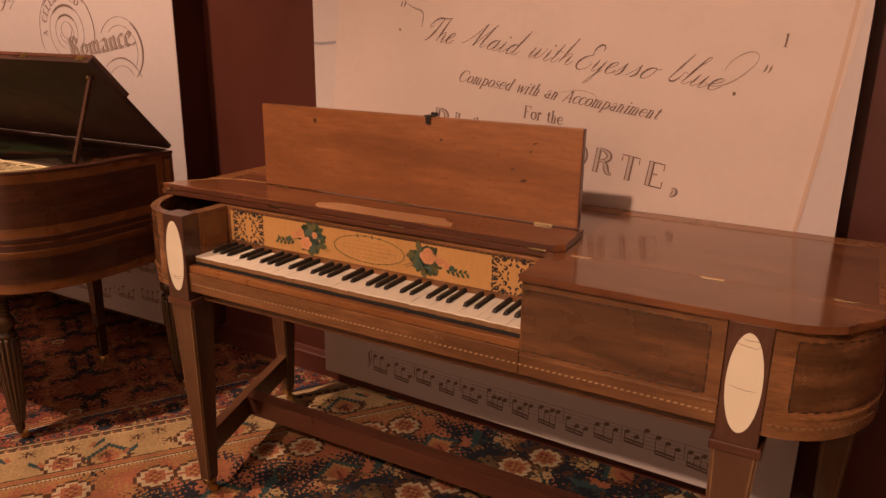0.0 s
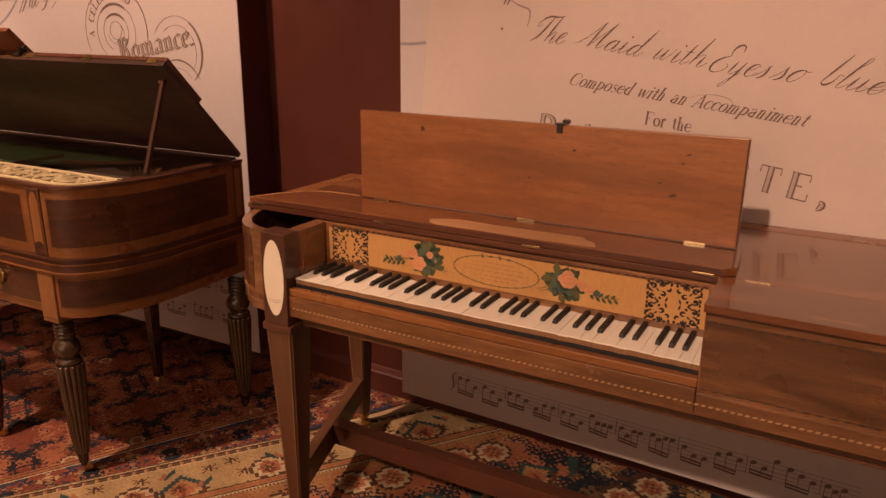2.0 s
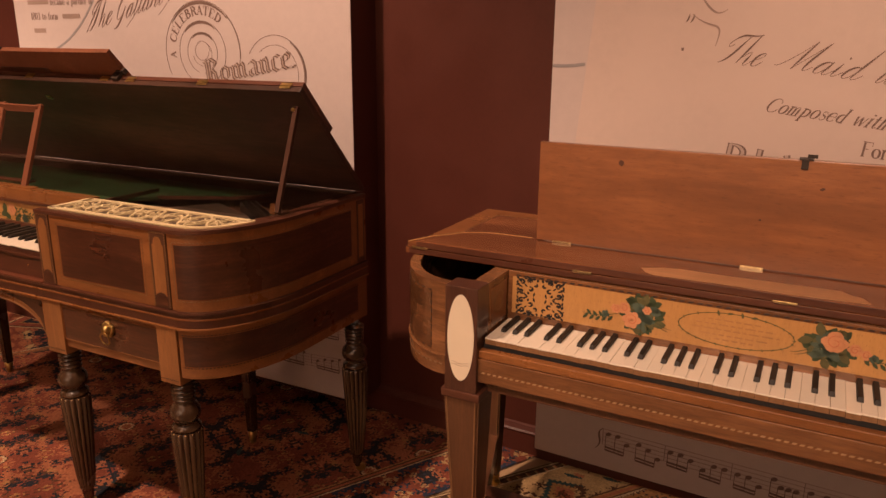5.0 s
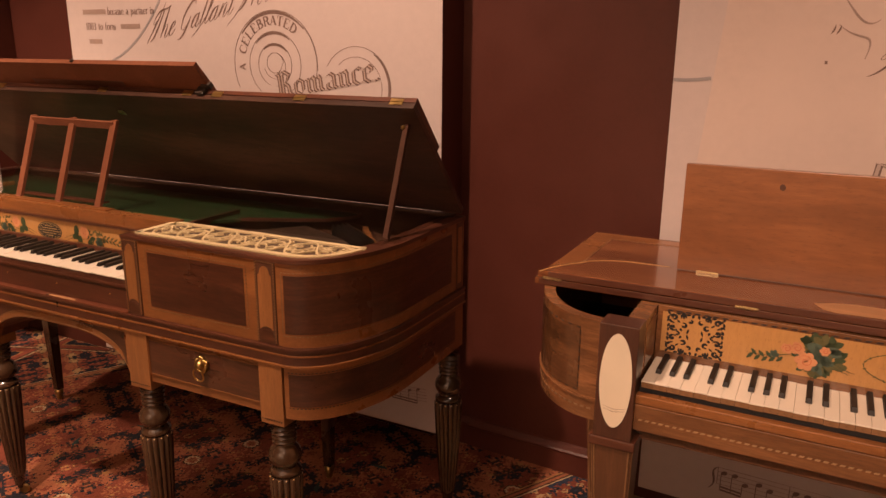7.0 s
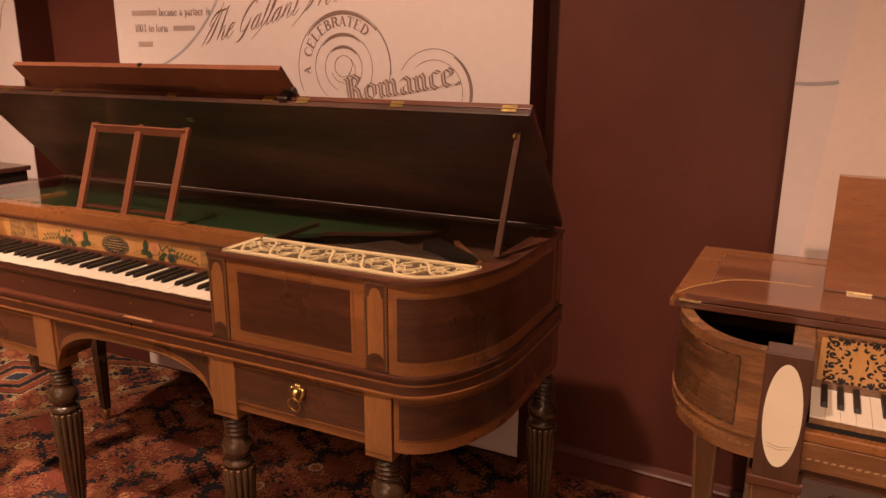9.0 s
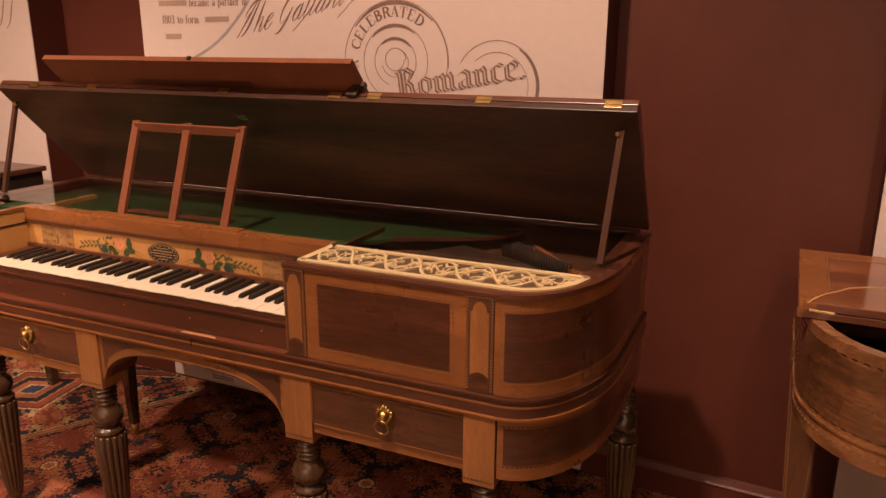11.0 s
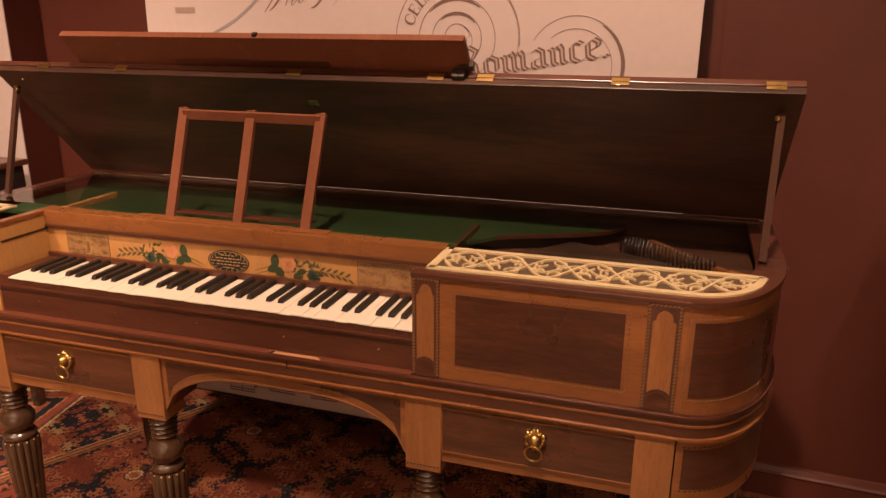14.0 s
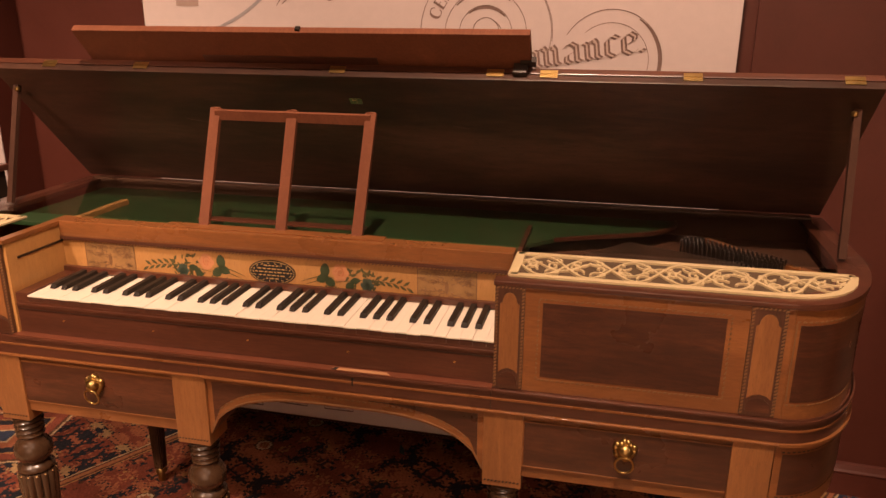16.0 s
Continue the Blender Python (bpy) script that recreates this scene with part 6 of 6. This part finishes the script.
drop = part("drop_board", slab((-0.700, -LEN - 0.085, 0.034), (0.283, -LEN + 0.16, 0.050), 0.0018), DESK, lid, "reddish drop board laid back over the lid's edge")
part("step_strip", slab((-0.42, -LEN - 0.020, 0.0335), (-0.03, -LEN, 0.0339)), MAHOG, drop)
bm = slab((-0.187, -LEN - 0.090, 0.038), (-0.177, -LEN - 0.0852, 0.047))
bm2 = part("catch", bm, EBONY, drop, "small iron catch")
bm = slab((0.248, -LEN - 0.012, 0.010), (0.276, -LEN - 0.0012, 0.038), 0.002)
slab((0.262, -LEN - 0.020, 0.030), (0.292, -LEN - 0.006, 0.044), bm=bm)
part("lid_clip", bm, plain("clip_brown", (0.035, 0.022, 0.016), 0.4), lid, "dark clip at the lid's edge")
for x in (-0.80, -0.57, -0.115, 0.213, 0.318, 0.585, 0.862):
    bm = slab((x - 0.017, -LEN - 0.0026, 0.008), (x + 0.017, -LEN - 0.0012, 0.0160), 0.0003)
    slab((x - 0.017, -LEN - 0.0026, 0.0180), (x + 0.017, -LEN - 0.0012, 0.0260), bm=bm)
    for k in range(4):
        slab((x - 0.017 + k * 0.0085 + 0.0004, -LEN - 0.0042, 0.0158), (x - 0.0085 + k * 0.0085 - 0.0004, -LEN - 0.0012, 0.0182), bm=bm)
    part("hinge", bm, BRASS, lid, "bright brass hinge")
bm = bmesh.new()
for x, v, a, b in ((-0.09, -0.335, 0.014, 0.007), (0.13, -0.26, 0.02, 0.003), (0.36, -0.22, 0.014, 0.003), (-0.5, -0.25, 0.03, 0.002)):
    blob(bm, x, v, a, b, 0.2, lambda u, w, d: (u, w, -d), 0.0, 0.0004, 12)
part("scar", bm, MAHOG, lid)
bm = slab((-0.104, -0.345, -0.0016), (-0.076, -0.327, -0.0002), 0.0004)
slab((-0.098, -0.339, -0.0026), (-0.086, -0.333, -0.0016), bm=bm)
part("lock_strike", bm, DULLBRASS, lid, "small worn brass lock strike")
PROP = wood("dull_prop", (0.045, 0.020, 0.013), (0.085, 0.038, 0.024), grain=(9, 9, 1), rough=0.6, coat=0.0, spec=0.1)
for x in (0.869, mir(0.869)):
    s = 1 if x > 0 else -1
    st = part("lid_prop", bar((x, 0.243, 0.912), (x + 0.010 * s, 0.330, 1.172), 0.011, 0.013, up=(1, 0, 0)), PROP, p2)
    part("prop_pivot", lathe([(0.003, 1.160), (0.006, 1.162), (0.006, 1.168), (0.003, 1.170)], 10, (x + 0.004 * s, 0.322)), BRASS, st)
# folding music desk
desk = part("music_desk", bar((-0.380, 0.192, 0.905), (-0.3745, 0.272, 1.143), 0.022, 0.010, up=(0, 1, 0)), DESK, p2, "plain open-framed music desk")
for xa, xb in ((-0.206, -0.201), (-0.041, -0.031)):
    part("desk_upright", bar((xa, 0.192, 0.905), (xb, 0.272, 1.143), 0.022, 0.010, up=(0, 1, 0)), DESK, desk)
part("desk_top_rail", bar((-0.3735, 0.266, 1.130), (-0.031, 0.266, 1.130), 0.009, 0.021, up=(0, -0.3, 1)), DESK, desk)
for xa in (-0.3745, -0.201, -0.031):
    bm = bmesh.new()
    blob(bm, xa, 1.1395, 0.0112, 0.0055, 0, lambda u, v, d: (u, 0.2665 + d, v), 0, 0.010, 12)
    part("rounded_top", bm, DESK, desk)
part("desk_foot", slab((-0.40, 0.199, 0.9146), (-0.03, 0.224, 0.919), 0.001), MAHOG, desk)
part("desk_ledge", slab((-0.46, 0.166, 0.9056), (0.02, 0.197, 0.9085), 0.0008), SATIN, desk)

# lower frame: drawers, blocks and the knee arch
def lion_pull(x, z, parent):
    """A cast brass lion's mask with a ring in its mouth."""
    bm = bmesh.new()
    r = random.Random(8)
    for k in range(15):
        a = k * 2 * math.pi / 15
        d = 0.0150 + 0.002 * math.sin(k * 2.2)
        bmesh.ops.create_icosphere(bm, subdivisions=1, radius=0.0068, matrix=Matrix.Translation((x + d * math.cos(a), -0.006, z + 0.004 + d * 1.02 * math.sin(a))))
    for u, v, q, rad in ((0, 0.004, -0.011, 0.0140), (0, -0.003, -0.018, 0.0062), (-0.006, 0.010, -0.016, 0.0042), (0.006, 0.010, -0.016, 0.0042), (0, -0.008, -0.016, 0.005)):
        bmesh.ops.create_icosphere(bm, subdivisions=2, radius=rad, matrix=Matrix.Translation((x + u, q, z + v)))
    pull = part("lion_pull", bm, BRASS, parent, "cast brass lion mask pull", smooth=60)
    bm = bmesh.new()
    n, q = 24, 8
    rings = []
    for i in range(n + 1):
        a = 2 * math.pi * i / n
        c = Vector((x + 0.0155 * math.cos(a), -0.019 - 0.003 * math.sin(a), z - 0.019 + 0.0165 * math.sin(a)))
        o = Vector((math.cos(a), 0, math.sin(a)))
        rings.append([c + 0.0020 * (o * math.cos(b) + Vector((0, 1, 0)) * math.sin(b)) for b in [2 * math.pi * k / q for k in range(q)]])
    quads(bm, rings, True, False)
    part("ring", bm, BRASS, pull, smooth=60)


for hand in (1, -1):
    X = (lambda x: x) if hand > 0 else mir
    a, b = sorted((X(0.330), X(0.680)))
    part("drawer_frame", slab((min(X(0.327), X(0.683)), 0.001, 0.531), (max(X(0.327), X(0.683)), 0.018, 0.6585), 0.0008), SATIN, p2)
    dr = part("drawer", slab((a, -0.002, 0.556), (b, 0.016, 0.645), 0.001), FIELD, p2, "dark mahogany drawer front")
    part("cock_bead", framed(a - 0.002, b + 0.002, 0.554, 0.647, 0.0022, -0.0002, 0.003), SATIN, dr)
    lion_pull((a + b) / 2, 0.612, dr)
    for x0, x1 in ((0.257, 0.328), (0.677, 0.7425)):
        l, h = sorted((X(x0), X(x1)))
        blk = part("leg_block", slab((l, -0.006, 0.508), (h, 0.062, 0.6585), 0.0012), SATIN_UP, p2)
        bm = bmesh.new()
        dashes(bm, (l + 0.002, 0.519), (h - 0.002, 0.519), 0.0065, 0.003, 0.55, -0.006, 0.0008, 0.3)
        part("sawtooth", bm, DARKLINE, blk)
xa, xb = mir(0.2575), 0.2575
arch = [(xb, 0.658), (xa, 0.658), (xa, 0.535)]
half = (xb - xa) / 2 - 0.004
for i in range(33):
    t = -1 + 2 * i / 32
    arch.append(((xa + xb) / 2 + half * t, 0.535 + 0.092 * (1 - abs(t) ** 3.4) ** 0.62))
arch.append((xb, 0.535))
ar = part("knee_arch", upright(arch, 0.0, 0.018), SATIN, p2)
curve = [((xa + xb) / 2 + half * t, 0.535 + 0.092 * (1 - abs(t) ** 3.4) ** 0.62) for t in [-1 + 2 * i / 48 for i in range(49)]]
for hand in (-1, 1):
    fld = [(x, z + 0.021) for x, z in curve if (x - MID) * hand > 0.05 and abs(x - MID) < half - 0.012]
    fld = fld if hand > 0 else fld[::-1]
    fld = [(x, min(z, 0.648)) for x, z in fld]
    shape = fld + [(MID + hand * (half - 0.008), 0.560), (MID + hand * (half - 0.008), 0.649), (fld[0][0], 0.649)]
    part("spandrel", upright(shape, 0.0, -0.0009), FIELD, ar, "dark mahogany spandrel")
bm = bmesh.new()
flat_ribbon(bm, [(x, z + 0.004) for x, z in curve], 0.0022, lambda u, v, d: (u, -d, v), 0, 0.001, False)
part("arch_line", bm, FAINTLINE, ar)
bm = bmesh.new()
for i in range(2, 46):
    (x, z), (x2, z2) = curve[i], curve[i + 1]
    flat_ribbon(bm, [(x, z + 0.0175), (x + (x2 - x) * 0.55, z + (z2 - z) * 0.55 + 0.0175)], 0.003, lambda u, v, d: (u, -d, v), 0, 0.0012, False)
part("sawtooth", bm, FAINTLINE, ar)
part("arch_soffit", upright([(x, z) for x, z in curve] + [(x, z + 0.004) for x, z in curve[::-1]], 0.0185, 0.10), MAHOG, ar)
# underside in near-black, with the shade beneath the case put into it
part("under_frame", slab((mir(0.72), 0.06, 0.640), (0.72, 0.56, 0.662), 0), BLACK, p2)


def turned_leg(x, y, parent, drop=0.0):
    """A ringed, bulbed and reeded leg with a brass-rimmed castor."""
    prof = [(0.024, 0.512)]
    for k in range(5):
        z = 0.503 - 0.0115 * k
        prof += [(0.0265, z + 0.004), (0.0315 - 0.0006 * k, z), (0.0265, z - 0.0045)]
    prof += [(0.026, 0.446), (0.031, 0.440), (0.0375, 0.430), (0.0395, 0.418), (0.037, 0.405), (0.030, 0.396), (0.0285, 0.390), (0.033, 0.386), (0.0375, 0.381), (0.0375, 0.374), (0.034, 0.370)]
    leg = part("leg", lathe(prof, 28, (x, y)), LEGWOOD, parent, "dark turned and reeded leg", smooth=50)
    shaft = [(0.0365, 0.3695), (0.0375, 0.364, 1), (0.0365, 0.33, 1), (0.031, 0.22, 1), (0.0245, 0.12, 1), (0.0205, 0.085, 1), (0.021, 0.080)]
    part("reeding", lathe(shaft, 84, (x, y), flutes=28 // 2 * 2 // 2, deep=0.17), LEGWOOD, leg, smooth=35)
    bm = bmesh.new()
    for k in range(14):
        a = k * 2 * math.pi / 14
        bmesh.ops.create_icosphere(bm, subdivisions=1, radius=0.0026, matrix=Matrix.Translation((x + 0.0375 * math.cos(a), y + 0.0375 * math.sin(a), 0.3655)))
    part("reed_tip", bm, PALELINE, leg)
    part("foot", lathe([(0.021, 0.080), (0.0215, 0.072), (0.017, 0.066), (0.0155, 0.05), (0.0135, 0.036), (0.009, 0.034), (0.008, 0.024)], 18, (x, y)), LEGWOOD, leg, smooth=50)
    w = part("castor", lathe([(0.003, -0.007), (0.013, -0.006), (0.0165, -0.002), (0.0165, 0.002), (0.013, 0.006), (0.003, 0.007)], 16), BRASS, leg, "small brass castor", smooth=40)
    w.matrix_basis = pose(x + 0.006, y + 0.008, 0.0175, 90, 0, 25)


LEGWOOD = wood("dark_turned_mahogany", (0.034, 0.017, 0.009), (0.082, 0.041, 0.020), grain=(9, 9, 1.2), rough=0.22, coat=0.5)
for x in (0.292, 0.7135, mir(0.292), mir(0.7135)):
    turned_leg(x, 0.028, p2)
turned_leg(0.893, 0.545, p2)
for x, y in ((0.474, 0.535), (-0.792, 0.515)):
    bm = quads(bmesh.new(), [[(x + s * 0.027, y + t * 0.027, 0.66) for s, t in ((-1, -1), (1, -1), (1, 1), (-1, 1))], [(x + s * 0.014, y + t * 0.014, 0.045) for s, t in ((-1, -1), (1, -1), (1, 1), (-1, 1))]])
    bmesh.ops.bevel(bm, geom=bm.edges[:], offset=0.003, segments=2, affect="EDGES")
    lg = part("rear_leg", bm, LEGWOOD, p2, "plain tapered rear leg")
    part("castor", lathe([(0.012, 0.046), (0.016, 0.040), (0.016, 0.030), (0.010, 0.026), (0.012, 0.016), (0.010, 0.004), (0.004, 0.002)], 14, (x, y)), BRASS, lg, smooth=40)

# ---- the dark case beyond ----
p3 = thing("square_piano", pose(-4.345, 1.90, 0), "dark closed square piano, only its corner in view", "piano", "pianos on show")
part("case", slab((-1.65, -0.55, 0.79), (-0.012, -0.012, 0.872), 0.004), EBONY, p3)
part("lid", slab((-1.66, -0.56, 0.873), (0, 0, 0.893), 0.005), MAHOG_UP, p3)
bm = bmesh.new()
for k in range(3):
    slab((-0.075 + 0.02 * k, -0.553, 0.815), (-0.062 + 0.02 * k, -0.5502, 0.845), bm=bm)
part("inlay", bm, FAINTLINE, p3)
for x, y in ((-0.06, -0.06), (-1.58, -0.06), (-0.06, -0.50), (-1.58, -0.50)):
    part("leg", quads(bmesh.new(), [[(x + s * 0.03, y + t * 0.03, 0.79) for s, t in ((-1, -1), (1, -1), (1, 1), (-1, 1))], [(x + s * 0.015, y + t * 0.015, -0.004) for s, t in ((-1, -1), (1, -1), (1, 1), (-1, 1))]]), LEGWOOD, p3)
